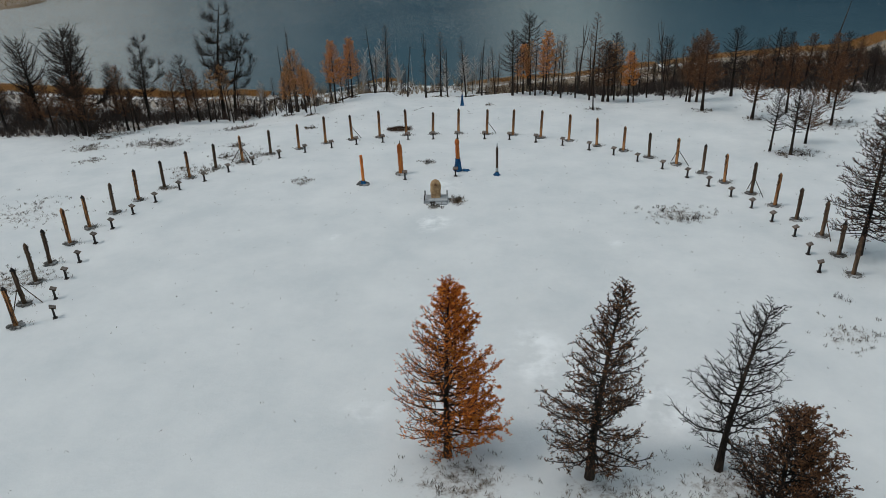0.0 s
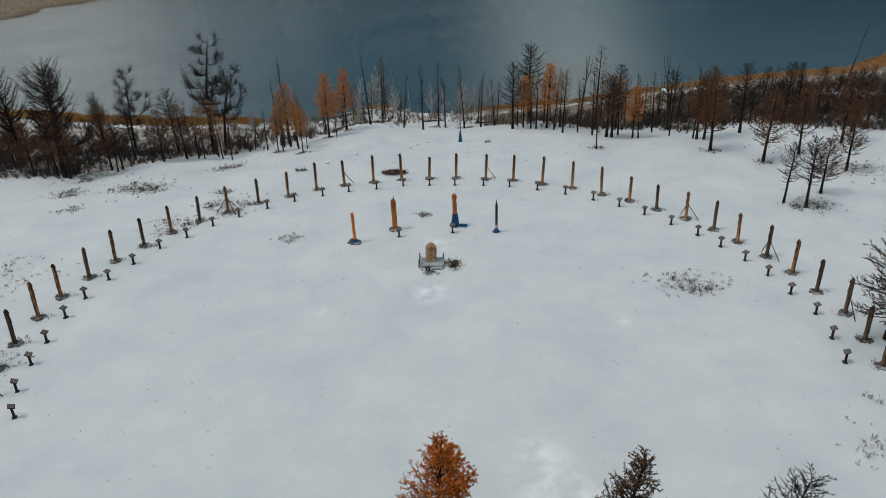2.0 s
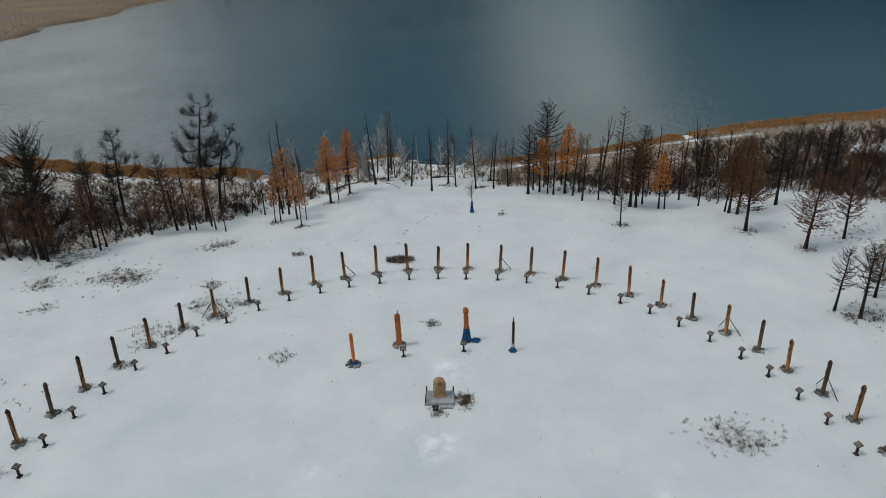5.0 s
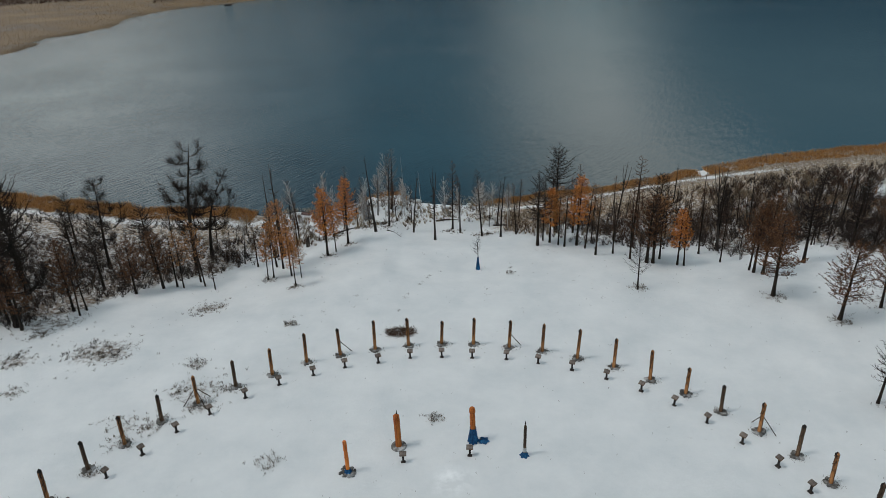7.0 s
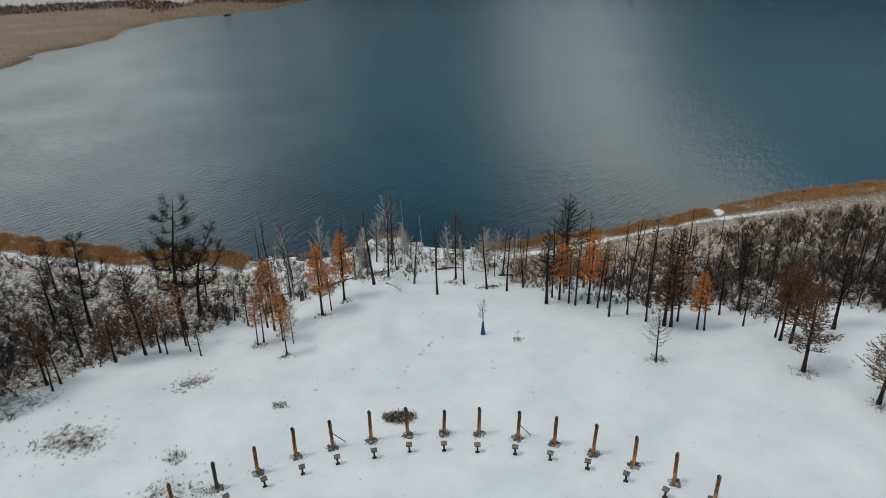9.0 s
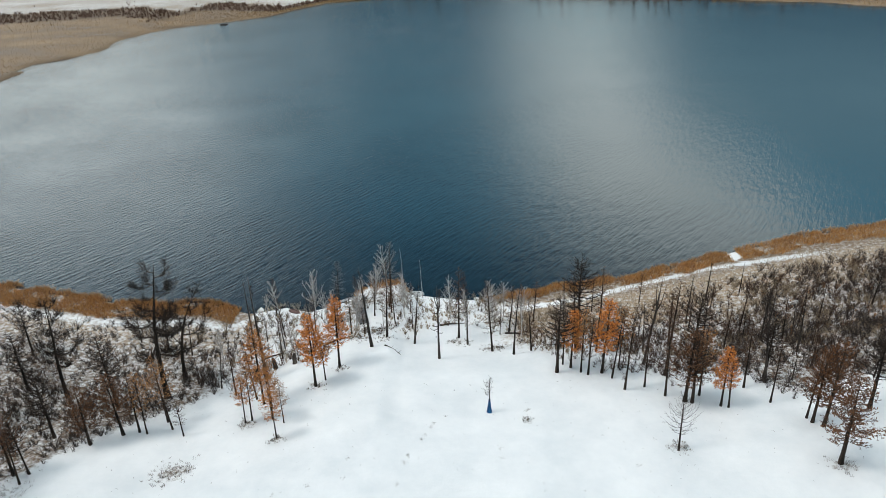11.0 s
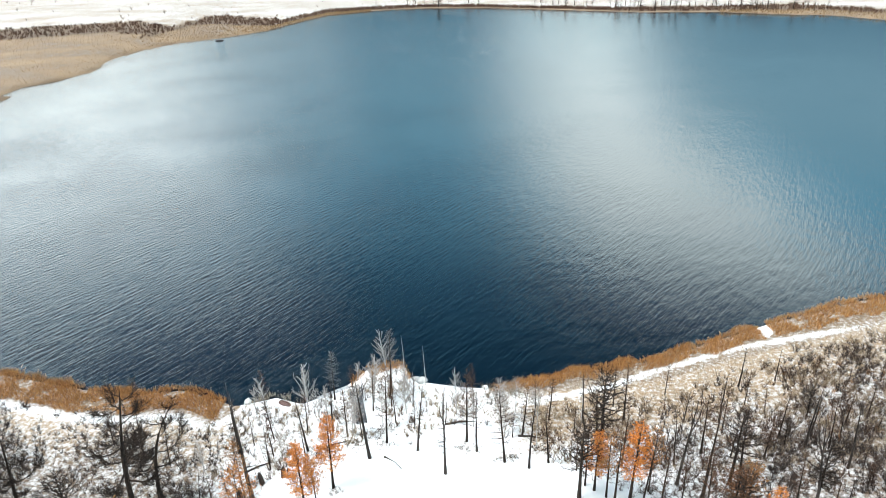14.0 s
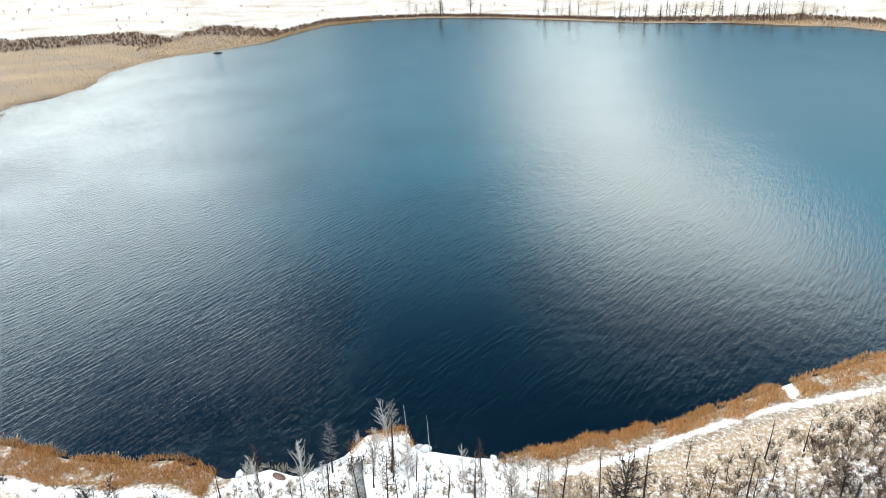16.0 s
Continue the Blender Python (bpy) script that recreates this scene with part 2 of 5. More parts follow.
def water_material():
    m, nt, b = base("lake_water", 0.06, 1.0)
    b.inputs["Base Color"].default_value = (0.0007, 0.0036, 0.0072, 1)
    b.inputs["IOR"].default_value = 1.333
    v = coords(nt, (1, 1, 1), True)
    aim = nt.nodes.new("ShaderNodeMapping")
    aim.inputs["Rotation"].default_value = (0, 0, radians(-56))
    nt.links.new(v, aim.inputs[0])
    turn = nt.nodes.new("ShaderNodeMapping")
    turn.inputs["Scale"].default_value = (0.32, 1.7, 1)
    nt.links.new(aim.outputs[0], turn.inputs[0])
    n1, n2, n3 = noise_tex(nt, turn.outputs[0], 1.0, 3, 0.5), noise_tex(nt, turn.outputs[0], 3.4, 2, 0.5), noise_tex(nt, v, 0.035, 3)
    a = node(nt, "Math")
    a.operation = "MULTIPLY_ADD"
    nt.links.new(n2, a.inputs[0])
    a.inputs[1].default_value = 0.42
    nt.links.new(n1, a.inputs[2])
    c = node(nt, "Math")
    c.operation = "MULTIPLY"
    gust = node(nt, "MapRange", Value=n3)
    gust.inputs["From Min"].default_value, gust.inputs["From Max"].default_value = 0.3, 0.7
    gust.inputs["To Min"].default_value, gust.inputs["To Max"].default_value = 0.6, 1.1
    nt.links.new(a.outputs[0], c.inputs[0])
    nt.links.new(gust.outputs[0], c.inputs[1])
    bump(nt, b, c.outputs[0], 1.0, 0.095)
    return m


SNOW, WATER = snow_material(), water_material()


# ---- tools for meshes ----
class Geo:
    """Collects vertices and faces of one mesh."""

    def __init__(self):
        self.v, self.f = [], []

    def tube(self, pts, radii, sides=5, cap=True, squash=1.0):
        pts = [Vector(p) for p in pts]
        rings = []
        for i, p in enumerate(pts):
            d = (pts[min(i + 1, len(pts) - 1)] - pts[max(i - 1, 0)]).normalized()
            s = d.cross(Vector((0, 0, 1)) if abs(d.z) < 0.9 else Vector((1, 0, 0))).normalized()
            u = s.cross(d)
            n0 = len(self.v)
            for k in range(sides):
                a = 2 * math.pi * k / sides
                self.v.append(p + radii[i] * (math.cos(a) * s + squash * math.sin(a) * u))
            rings.append(n0)
        for a, b in zip(rings, rings[1:]):
            for k in range(sides):
                k2 = (k + 1) % sides
                self.f.append((a + k, a + k2, b + k2, b + k))
        if cap:
            self.f.append(tuple(rings[-1] + k for k in range(sides)))
            self.f.append(tuple(rings[0] + k for k in reversed(range(sides))))
        return self

    def spike(self, a, b, r):
        """A thin three-sided twig from a to a point at b."""
        a, b = Vector(a), Vector(b)
        d = (b - a).normalized()
        s = d.cross(Vector((0.3, 0.2, 1)) if abs(d.z) < 0.9 else Vector((1, 0, 0))).normalized()
        u = s.cross(d)
        n = len(self.v)
        self.v += [a + r * s, a + r * (-0.5 * s + 0.87 * u), a + r * (-0.5 * s - 0.87 * u), b]
        self.f += [(n, n + 1, n + 3), (n + 1, n + 2, n + 3), (n + 2, n, n + 3)]

    def blade(self, a, b, w, side):
        """A flat needle tuft or leaf from a to b."""
        a, b = Vector(a), Vector(b)
        n, m = len(self.v), a.lerp(b, 0.5)
        s = Vector(side) * w
        self.v += [a, m + s, b, m - s]
        self.f.append((n, n + 1, n + 2, n + 3))

    def box(self, c, size, rz=0.0, taper=1.0, bev=0.0, tilt=0.0):
        """A box with its foot's middle at c, chamfered at the upright edges and the top when bev is set."""
        sx, sy, sz = size[0] / 2, size[1] / 2, size[2]
        m = pose(*c, tilt, 0, rz)
        n = len(self.v)
        if bev:
            def ring(x, y, z, q):
                return [(x - q, -y, z), (x, -y + q, z), (x, y - q, z), (x - q, y, z), (-x + q, y, z), (-x, y - q, z), (-x, -y + q, z), (-x + q, -y, z)]
            pts = ring(sx, sy, 0, bev) + ring(sx * taper, sy * taper, sz - bev, bev) + ring(sx * taper - bev, sy * taper - bev, sz, bev)
            self.v += [m @ Vector(p) for p in pts]
            for r in (0, 8):
                for k in range(8):
                    k2 = (k + 1) % 8
                    self.f.append((n + r + k, n + r + k2, n + r + 8 + k2, n + r + 8 + k))
            self.f += [tuple(n + 16 + k for k in range(8)), tuple(n + k for k in reversed(range(8)))]
        else:
            for z, q in ((0, 1), (sz, taper)):
                self.v += [m @ Vector((x * sx * q, y * sy * q, z)) for x, y in ((-1, -1), (1, -1), (1, 1), (-1, 1))]
            self.f += [(n + 3, n + 2, n + 1, n), (n + 4, n + 5, n + 6, n + 7)]
            self.f += [(n + k, n + (k + 1) % 4, n + 4 + (k + 1) % 4, n + 4 + k) for k in range(4)]
        return self

    def rock(self, c, size, seed=0, seg=9, rows=5, rough=0.16, sink=0.25):
        """An uneven lump."""
        n, rnd = len(self.v), random.Random(seed)
        off = Vector((rnd.uniform(-50, 50), rnd.uniform(-50, 50), 0))
        for j in range(rows + 1):
            th = math.pi * j / rows
            for k in range(seg):
                a = 2 * math.pi * k / seg
                d = Vector((math.sin(th) * math.cos(a), math.sin(th) * math.sin(a), math.cos(th)))
                q = 1 + rough * 2 * (noise.noise(d * 1.7 + off))
                self.v.append(Vector(c) + Vector((d.x * size[0] * q, d.y * size[1] * q, (d.z * q + 1 - 2 * sink) * size[2])))
        for j in range(rows):
            for k in range(seg):
                k2 = (k + 1) % seg
                self.f.append((n + j * seg + k, n + (j + 1) * seg + k, n + (j + 1) * seg + k2, n + j * seg + k2))
        return self

    def mesh(self, name, mat, smooth=False):
        me = bpy.data.meshes.new(name)
        me.from_pydata([tuple(p) for p in self.v], [], self.f)
        me.materials.append(mat)
        if smooth:
            me.polygons.foreach_set("use_smooth", [True] * len(me.polygons))
        me.update()
        return me


def part(name, geo, mat, parent=None, label="", smooth=False):
    ob = new(name, geo.mesh(name, mat, smooth))
    if parent is not None:
        ob.parent = parent
    return tagged(ob, label)


def thing(name, label, category, group="", at=None):
    ob = new(name)
    if at is not None:
        ob.matrix_basis = at
    return tagged(ob, label, category, group)


def scaled(x, y, z, rz=0.0, s=1.0, sxy=None, lean=(0, 0)):
    k = s if sxy is None else sxy
    return pose(x, y, z, lean[0], lean[1], rz) @ Matrix.Diagonal((k, k, s, 1))


# ---- the lie of the land ----
WATER_Z = -5.21
SHORE = [(-400, 170), (-140, 152), (-80, 140.5), (-66, 136), (-50, 131.4), (-43, 130.3), (-37, 131), (-32, 129), (-29, 127.5), (-24, 129), (-20.5, 127.5), (-15.8, 130.1), (-12.8, 134.7), (-7.8, 135.6), (-6.5, 132), (0, 130.4), (4.3, 130), (16, 133.8), (26.6, 135.5), (35.4, 139.8), (43, 143.2), (46, 144.6), (62, 150.5), (80, 154.5), (88, 156), (108, 172), (160, 200), (400, 330)]
FAR = [(-400, 180), (-230, 225), (-172, 262), (-160, 280), (-155.5, 293), (-152.5, 335), (-149.5, 365), (-147, 390), (-137, 408), (-118.5, 421), (-99, 442), (-91, 464), (-76, 497), (-48, 513), (-15, 518), (23, 510), (66, 493), (106, 474), (152, 465), (178, 451), (202, 442), (214, 425), (260, 390), (400, 331)]
FAR_BAND = ([-400, -300, -224, -176, -158, -150, -119, -96, -56, -36, 150, 215, 400], [190, 190, 184, 174, 140, 75, 40, 12, 5, 4, 4, 25, 40])
FAR_BRUSH = ([-400, -220, -180, -120, -96, -40, 60, 110, 180, 400], [45, 40, 32, 28, 22, 9, 4, 14, 22, 20])
TRACK = [(3, 126.3), (10.6, 126.7), (19.3, 129.1), (27.2, 133.1), (36.2, 136.7), (40.8, 138.1), (50, 140.2), (59.4, 142.4), (110, 150)]


def line(pts, x):
    return np.interp(x, [p[0] for p in pts], [p[1] for p in pts])


def bay(y):
    """How far the far left shore bulges east (or falls back) at y."""
    return np.interp(y, [292, 299, 311, 319, 330, 342, 352, 361, 376, 395], [0, -1, -7.8, -6, 0, 4, 2.5, 0.8, -1, 0])


def far_from(x, y):
    return y - line(FAR, x - bay(y))


def ease(a, b, x):
    t = np.clip((x - a) / (b - a), 0, 1)
    return t * t * (3 - 2 * t)


def ground(x, y):
    x, y = np.asarray(x, float), np.asarray(y, float)
    near, far = line(SHORE, x) - y, far_from(x, y)
    d = near - (near > 0) * np.minimum(near * 0.6, 8) * (ease(-16, -28, x) + ease(16, 32, x))
    z = np.interp(d, [-40, -8, 0, 2, 8, 14, 18, 23, 30, 36, 45, 60, 90, 3000], [-12, -6.6, -5.25, -4.75, -4.5, -4.0, -3, -1.9, -1.2, -0.4, 0, 0.3, 0.5, 4.0])
    z = z - 0.45 * ease(6, 24, x) * ease(45, 60, y) * ease(6, 30, d) + 0.25 * ease(-8, -28, x) * ease(100, 85, y)
    z_far = np.interp(far, [-40, -8, 0, 4, 60, 90, 300, 3000], [-12, -6.6, -5.25, -4.9, -4.4, -3.6, 0, 60])
    return np.where(far > near, z_far, z)


def gz(x, y):
    return float(ground(x, y))


def in_wood(x, y):
    """How thick the undergrowth stands, 0 to 1."""
    edge = np.interp(x, [-110, -46, -41, -38, -33, -28.5, -24, -19, -12, -7, 0, 7, 11, 17, 24, 32, 36, 46, 51, 60, 110], [80, 87, 90, 95, 100, 106, 108, 112, 117, 118, 121, 118, 111, 106.5, 106, 107, 102, 105, 100, 96, 90])
    inside = ease(-1.5, 3.0, y - edge)
    dens = np.interp(x, [-110, -30, -24, -10, 0, 12, 24, 36, 110], [1, 1, 0.35, 0.3, 0.35, 0.45, 0.75, 1, 1])
    near = line(SHORE, x) - y
    belt = np.interp(x, [-110, -31, -28, 2, 10, 30, 50, 110], [6, 5, 1, 1, 6.5, 8, 9, 10])
    open_patch = 1 - 0.85 * ease(1.0, 0.6, np.hypot((x - 72) / 8, (y - 127) / 6.5))
    return inside * dens * ease(belt - 1, belt + 3, near) * open_patch


def build_ground():
    def axis(lo, hi, step, ends, grow=1.22, cap=5.0):
        mid = list(np.arange(lo, hi, step))
        left, right, s = [], [], step
        p = lo
        while p > ends[0]:
            s = min(s * grow, cap) if p > -210 else s * grow
            p -= s
            left.append(p)
        p, s = mid[-1], step
        while p < ends[1]:
            s = min(s * grow, cap) if p < 560 else s * grow
            p += s
            right.append(p)
        return np.array(left[::-1] + mid + right)
    xs, ys = axis(-78, 98, 0.75, (-4000, 4000)), axis(12, 160, 0.7, (-4000, 4500))
    X, Y = np.meshgrid(xs, ys)
    Z = ground(X, Y)
    flat = np.array([noise.noise(Vector((x * 0.22, y * 0.22, 3))) * 0.09 + noise.noise(Vector((x * 0.9, y * 0.9, 7))) * 0.035 for x, y in zip(X.ravel(), Y.ravel())]).reshape(X.shape)
    Z = Z + flat * (Z > WATER_Z + 0.1)
    nx, ny = len(xs), len(ys)
    verts = np.stack([X, Y, Z], -1).reshape(-1, 3)
    i = np.arange(nx * ny).reshape(ny, nx)
    faces = np.stack([i[:-1, :-1], i[:-1, 1:], i[1:, 1:], i[1:, :-1]], -1).reshape(-1, 4)
    me = bpy.data.meshes.new("ground")
    me.from_pydata(verts.tolist(), [], faces.tolist())
    me.polygons.foreach_set("use_smooth", [True] * len(me.polygons))
    # red: how much dry litter shows, the stone's painted shadow included; green: how pale and straw-like it is
    near, far = line(SHORE, X) - Y, far_from(X, Y)
    cover = 0.12 + 0.52 * in_wood(X, Y)
    belt = np.interp(X, [-110, -31, -28, 2, 10, 30, 50, 110], [6, 5, 0.5, 0.5, 3, 4, 6, 8])
    reed = ease(belt + 2, belt - 0.5, near) * (near > -3) * (belt > 1)
    grass = 0.36 * ease(2, 10, X) * ease(21, 12, near) * (near > 0)
    cover = np.maximum(cover, np.maximum(0.72 * reed, 0.12 + 1.6 * grass))
    track = np.abs(Y - line(TRACK, X)) * 0.9
    cover = np.where((X > 2), cover - 0.55 * ease(66, 44, X) * ease(0.62 + 0.5 * ease(14, 6, X), 0.2, track), cover)
    notch = ease(1.0, 0.5, np.abs(X - 44.3)) * (near < 3.2) * (near > -2)
    cover = cover - 0.6 * notch
    for cx, cy, r, a in PATCHES:
        cover = np.maximum(cover, 0.12 + (a + 0.06) * ease(r, r * 0.1, np.hypot((X - cx) * 0.75, Y - cy)))
    straw = np.maximum(ease(np.where(X > 5, 23, 16), np.where(X > 5, 12, 8), near) * (near > -3), 0.2)
    straw = np.where(reed > 0.25, 0.45, straw)
    farside = far > near
    bandw = np.interp(X, *FAR_BAND)
    shrubs = np.interp(X, *FAR_BRUSH)
    mott = np.zeros(X.shape)
    for j, i_ in zip(*np.nonzero((far > near) & (far < 420) & (np.abs(X) < 420))):
        mott[j, i_] = noise.noise(Vector((X[j, i_] * 0.035, Y[j, i_] * 0.07, 5))) + 0.5 * noise.noise(Vector((X[j, i_] * 0.12, Y[j, i_] * 0.2, 9)))
    fcover = np.where(far < bandw, np.where(far < 14, 0.95, 0.86 + 0.2 * mott), np.where(far < bandw + shrubs, 0.9, 0.62 + 0.12 * mott))
    cover = np.where(farside, fcover, cover)
    straw = np.where(farside, np.where(far < bandw, 0.6 + 0.6 * mott, np.where(far < bandw + shrubs, 0.12, 0.8)), straw)
    col = me.color_attributes.new("cover", "FLOAT_COLOR", "POINT")
    fresh = cover * 0
    for cx, cy, rx, ry in FRESH:
        fresh = np.maximum(fresh, ease(1.0, 0.35, np.hypot((X - cx) / rx, (Y - cy) / ry)))
    data = np.stack([cover, straw, fresh, cover * 0 + 1], -1).reshape(-1)
    col.data.foreach_set("color", np.clip(data, 0, 1).astype(np.float32))
    me.materials.append(SNOW)
    me.update()
    return tagged(new("ground", me), "snow-covered hilltop and shores with dry litter showing through", "snowy ground", kind="structure")


# bare spots where grass comes through; those right of the standing stone paint its shadow: middle, radius, strength
PATCHES = [(-33.8, 81.8, 4.2, 0.42), (-26.5, 92, 2.5, 0.4), (20.3, 55.4, 3.6, 0.33), (-38, 59, 6, 0.2), (-41.5, 80.5, 2.6, 0.38), (-16.4, 86.5, 1.0, 0.4), (-23.8, 79.4, 1.6, 0.38), (0.6, 24.6, 3.2, 0.34), (7.5, 23.4, 3.5, 0.28), (13, 23.5, 3.5, 0.33), (-13.8, 66, 1.6, 0.28), (-32, 46, 4, 0.34), (-22, 75.5, 3.2, 0.3), (-42, 88, 4.5, 0.35), (38, 71.5, 3.0, 0.32), (-27, 71, 2.0, 0.3), (46, 90, 5, 0.25), (48, 82, 5, 0.3), (-1.2, 71, 0.9, 0.4), (7.2, 98.3, 0.7, 0.45), (21, 94, 1.5, 0.33), (24.5, 35.5, 2.4, 0.25), (35, 91.1, 1.3, 0.42), (39.3, 85.5, 1.4, 0.42), (-17.6, 95.9, 1.0, 0.42), (-15.3, 105.4, 1.1, 0.42), (-13.3, 108.6, 1.0, 0.4), (-21.6, 99.2, 1.2, 0.42), (36.5, 71, 1.2, 0.4), (1.35, 60.1, 0.9, 1.0), (1.5, 59.4, 0.8, 0.8), (-0.6, 58.5, 0.8, 0.6)]
PATCHES += [(-21.5, 72.9, 1.9, 0.34), (-24.6, 70.5, 1.6, 0.34), (-26.2, 68.6, 1.3, 0.32), (-23.9, 75.1, 1.2, 0.3), (-19.7, 75.4, 1.0, 0.3), (-26.8, 65.1, 1.0, 0.3), (-39.1, 75.2, 1.6, 0.3), (-41.8, 85.1, 1.4, 0.34), (-18.5, 115.7, 1.5, 0.29), (-24.6, 120.4, 2.3, 0.4), (0.5, 117.6, 1.7, 0.31), (-20.8, 115.7, 1.2, 0.43), (2.8, 126.9, 2.1, 0.29), (-15.8, 124.0, 2.0, 0.41), (4.7, 115.4, 1.8, 0.38), (-8.8, 116.8, 1.6, 0.28), (6.6, 127.8, 1.7, 0.31), (5.7, 123.2, 2.2, 0.41), (-8.7, 120.6, 1.8, 0.34), (-21.2, 118.9, 2.1, 0.27), (-25.3, 124.0, 1.3, 0.36), (-10.0, 119.5, 2.4, 0.3), (-12.1, 117.2, 1.8, 0.31), (-14.2, 126.0, 1.4, 0.36), (5.6, 115.6, 1.0, 0.3), (0.5, 123.8, 1.3, 0.32), (-20.6, 121.3, 1.0, 0.39), (5.3, 129.3, 2.0, 0.43), (-26.3, 118.6, 2.3, 0.4), (-12.2, 129.1, 1.8, 0.41), (-16.4, 117.1, 1.6, 0.28), (-13.3, 129.4, 1.4, 0.26), (-25.4, 116.7, 2.1, 0.33), (-16.5, 115.6, 2.4, 0.34)]
# loose fresh snow: middle and half-widths
FRESH = [(5.4, 34.7, 2.6, 4.2), (7.1, 32.9, 2.4, 3.0), (11.6, 29.6, 2.0, 3.0), (13.6, 49.6, 0.9, 0.8), (-4.5, 30.0, 1.3, 1.2), (-9.0, 52.6, 0.8, 0.8), (-8.9, 52.6, 0.5, 0.5), (-0.8, 55.0, 2.4, 2.4), (0.2, 63.9, 2.0, 2.0)]
build_ground()

water_geo = Geo()
water_geo.v = [Vector((-600, 100, WATER_Z)), Vector((600, 100, WATER_Z)), Vector((600, 620, WATER_Z)), Vector((-600, 620, WATER_Z))]
water_geo.f = [(0, 1, 2, 3)]
tagged(part("water", water_geo, WATER), "dark blue lake water ruffled by wind", "lake", kind="structure")

# ---- the ring of carved posts ----
RING_C, RING_R = (-0.34, 51.74), 30.3
RING_ANGLES = [-16.2, -10.2, -3.2, 3.6, 10.3, 16.5, 22.9, 28.7, 34.9, 41.2, 47.3, 53.4, 59.8, 66.2, 72.5, 78.5, 85, 90.8, 96.8, 102.9, 109.2, 115.2, 121.5, 127.8, 134.4, 140.5, 146.9, 153, 159.7, 166, 172.3, 178.3, 185.4, 191.2, 197.6, 203.5]


def ring_at(i, r=RING_R):
    """Place of the i-th post of 36, counted from the near right end, and the way to the middle."""
    a = radians(RING_ANGLES[i])
    x, y = RING_C[0] + r * math.cos(a), RING_C[1] + r * math.sin(a)
    return x, y, math.degrees(a)


def post_geo(height, radius, seed, head=True):
    """A hewn log with carved rings, a neck and a pointed head."""
    rnd, g = random.Random(seed), Geo()
    prof = [(-0.15, 1.05), (0.0, 1.04), (0.3, 1.0)]
    z = 0.3
    while z < height * 0.74:
        z += rnd.uniform(0.16, 0.34)
        w = rnd.uniform(0.93, 1.03)
        prof.append((z, w))
        if rnd.random() < 0.4:
            prof += [(z + 0.025, w * 0.86), (z + 0.07, w * 0.86), (z + 0.095, w)]
            z += 0.1
    z = max(z, height * 0.76)
    if head == "ball":
        prof += [(z + 0.02, 0.84), (height * 0.83, 0.82), (height * 0.845, 1.04), (height * 0.90, 1.10), (height * 0.95, 1.02), (height * 0.975, 0.80), (height, 0.42)]
    elif head:
        prof += [(height * 0.87, 0.98), (height * 0.878, 0.84), (height * 0.895, 0.84), (height * 0.902, 1.0), (height * 0.93, 0.97), (height * 0.965, 0.52), (height, 0.07)]
    else:
        prof += [(height * 0.97, 0.95), (height, 0.78)]
    prof.sort()
    bend = rnd.uniform(-0.02, 0.02)
    g.tube([(bend * q * q / 3, 0.008 * math.sin(3 * q + seed), q) for q, _ in prof], [radius * w * (1 + rnd.uniform(-0.03, 0.03)) for _, w in prof], 11)
    # carved features stand out on the side that faces the middle of the ring
    if head:
        for dx, dz, s in ((-0.35, 0.89, 0.05), (0.35, 0.89, 0.05), (0, 0.865, 0.06), (0, 0.70, 0.08), (-0.4, 0.62, 0.06), (0.4, 0.62, 0.06)):
            g.box((dx * radius, -radius * 0.98, height * dz), (s * 1.6, 0.07, s * 1.4), 0, 0.7)
    return g


def plinth_geo(seed, r):
    """Loose stones and a slab heaped round a post's foot."""
    rnd, g = random.Random(seed), Geo()
    g.box((0, 0, -0.08), (r * 1.7, r * 1.5, 0.2), rnd.uniform(0, 90), 0.9, 0.04)
    for k in range(9):
        a = k / 9 * 2 * math.pi + rnd.uniform(-0.3, 0.3)
        q = r * rnd.uniform(0.75, 1.1)
        g.rock((q * math.cos(a), q * math.sin(a), 0.0), (rnd.uniform(0.11, 0.24), rnd.uniform(0.11, 0.22), rnd.uniform(0.08, 0.15)), seed * 20 + k, 7, 4)
    return g


POST_KINDS = []
for k in range(5):
    for wood in (WOOD, WOOD_DARK):
        POST_KINDS.append((post_geo(3.0, 0.155, 40 + k).mesh("post", wood), wood))
TIP = Geo().tube([(0, 0, 2.75), (0, 0, 2.80), (0, 0, 2.90), (0, 0, 3.015)], [0.162, 0.158, 0.088, 0.012], 11).mesh("tip", WOOD_BLACK)
PLINTHS = [plinth_geo(60 + k, 0.42).mesh("plinth", PLINTH, False) for k in range(4)]
strut_geo = Geo().tube([(0, 0, 0), (0, 0, 1)], [0.038, 0.034], 6).mesh("strut", WOOD_DARK)
HEIGHTS = [3.1, 2.75, 2.95, 2.9, 3.1, 3.1, 2.9, 3.0, 2.85, 2.75, 2.8, 3.25, 3.15, 3.3, 3.2, 3.05, 3.1, 2.7, 3.2, 3.25, 3.0, 3.2, 2.95, 2.8, 2.9, 2.75, 2.9, 2.85, 3.1, 2.9, 3.0, 3.15, 2.95, 3.2, 2.9, 3.0]
STRUTS = {2: 2, 5: 2, 8: 2, 15: 1, 20: 1, 24: 3, 34: 3}
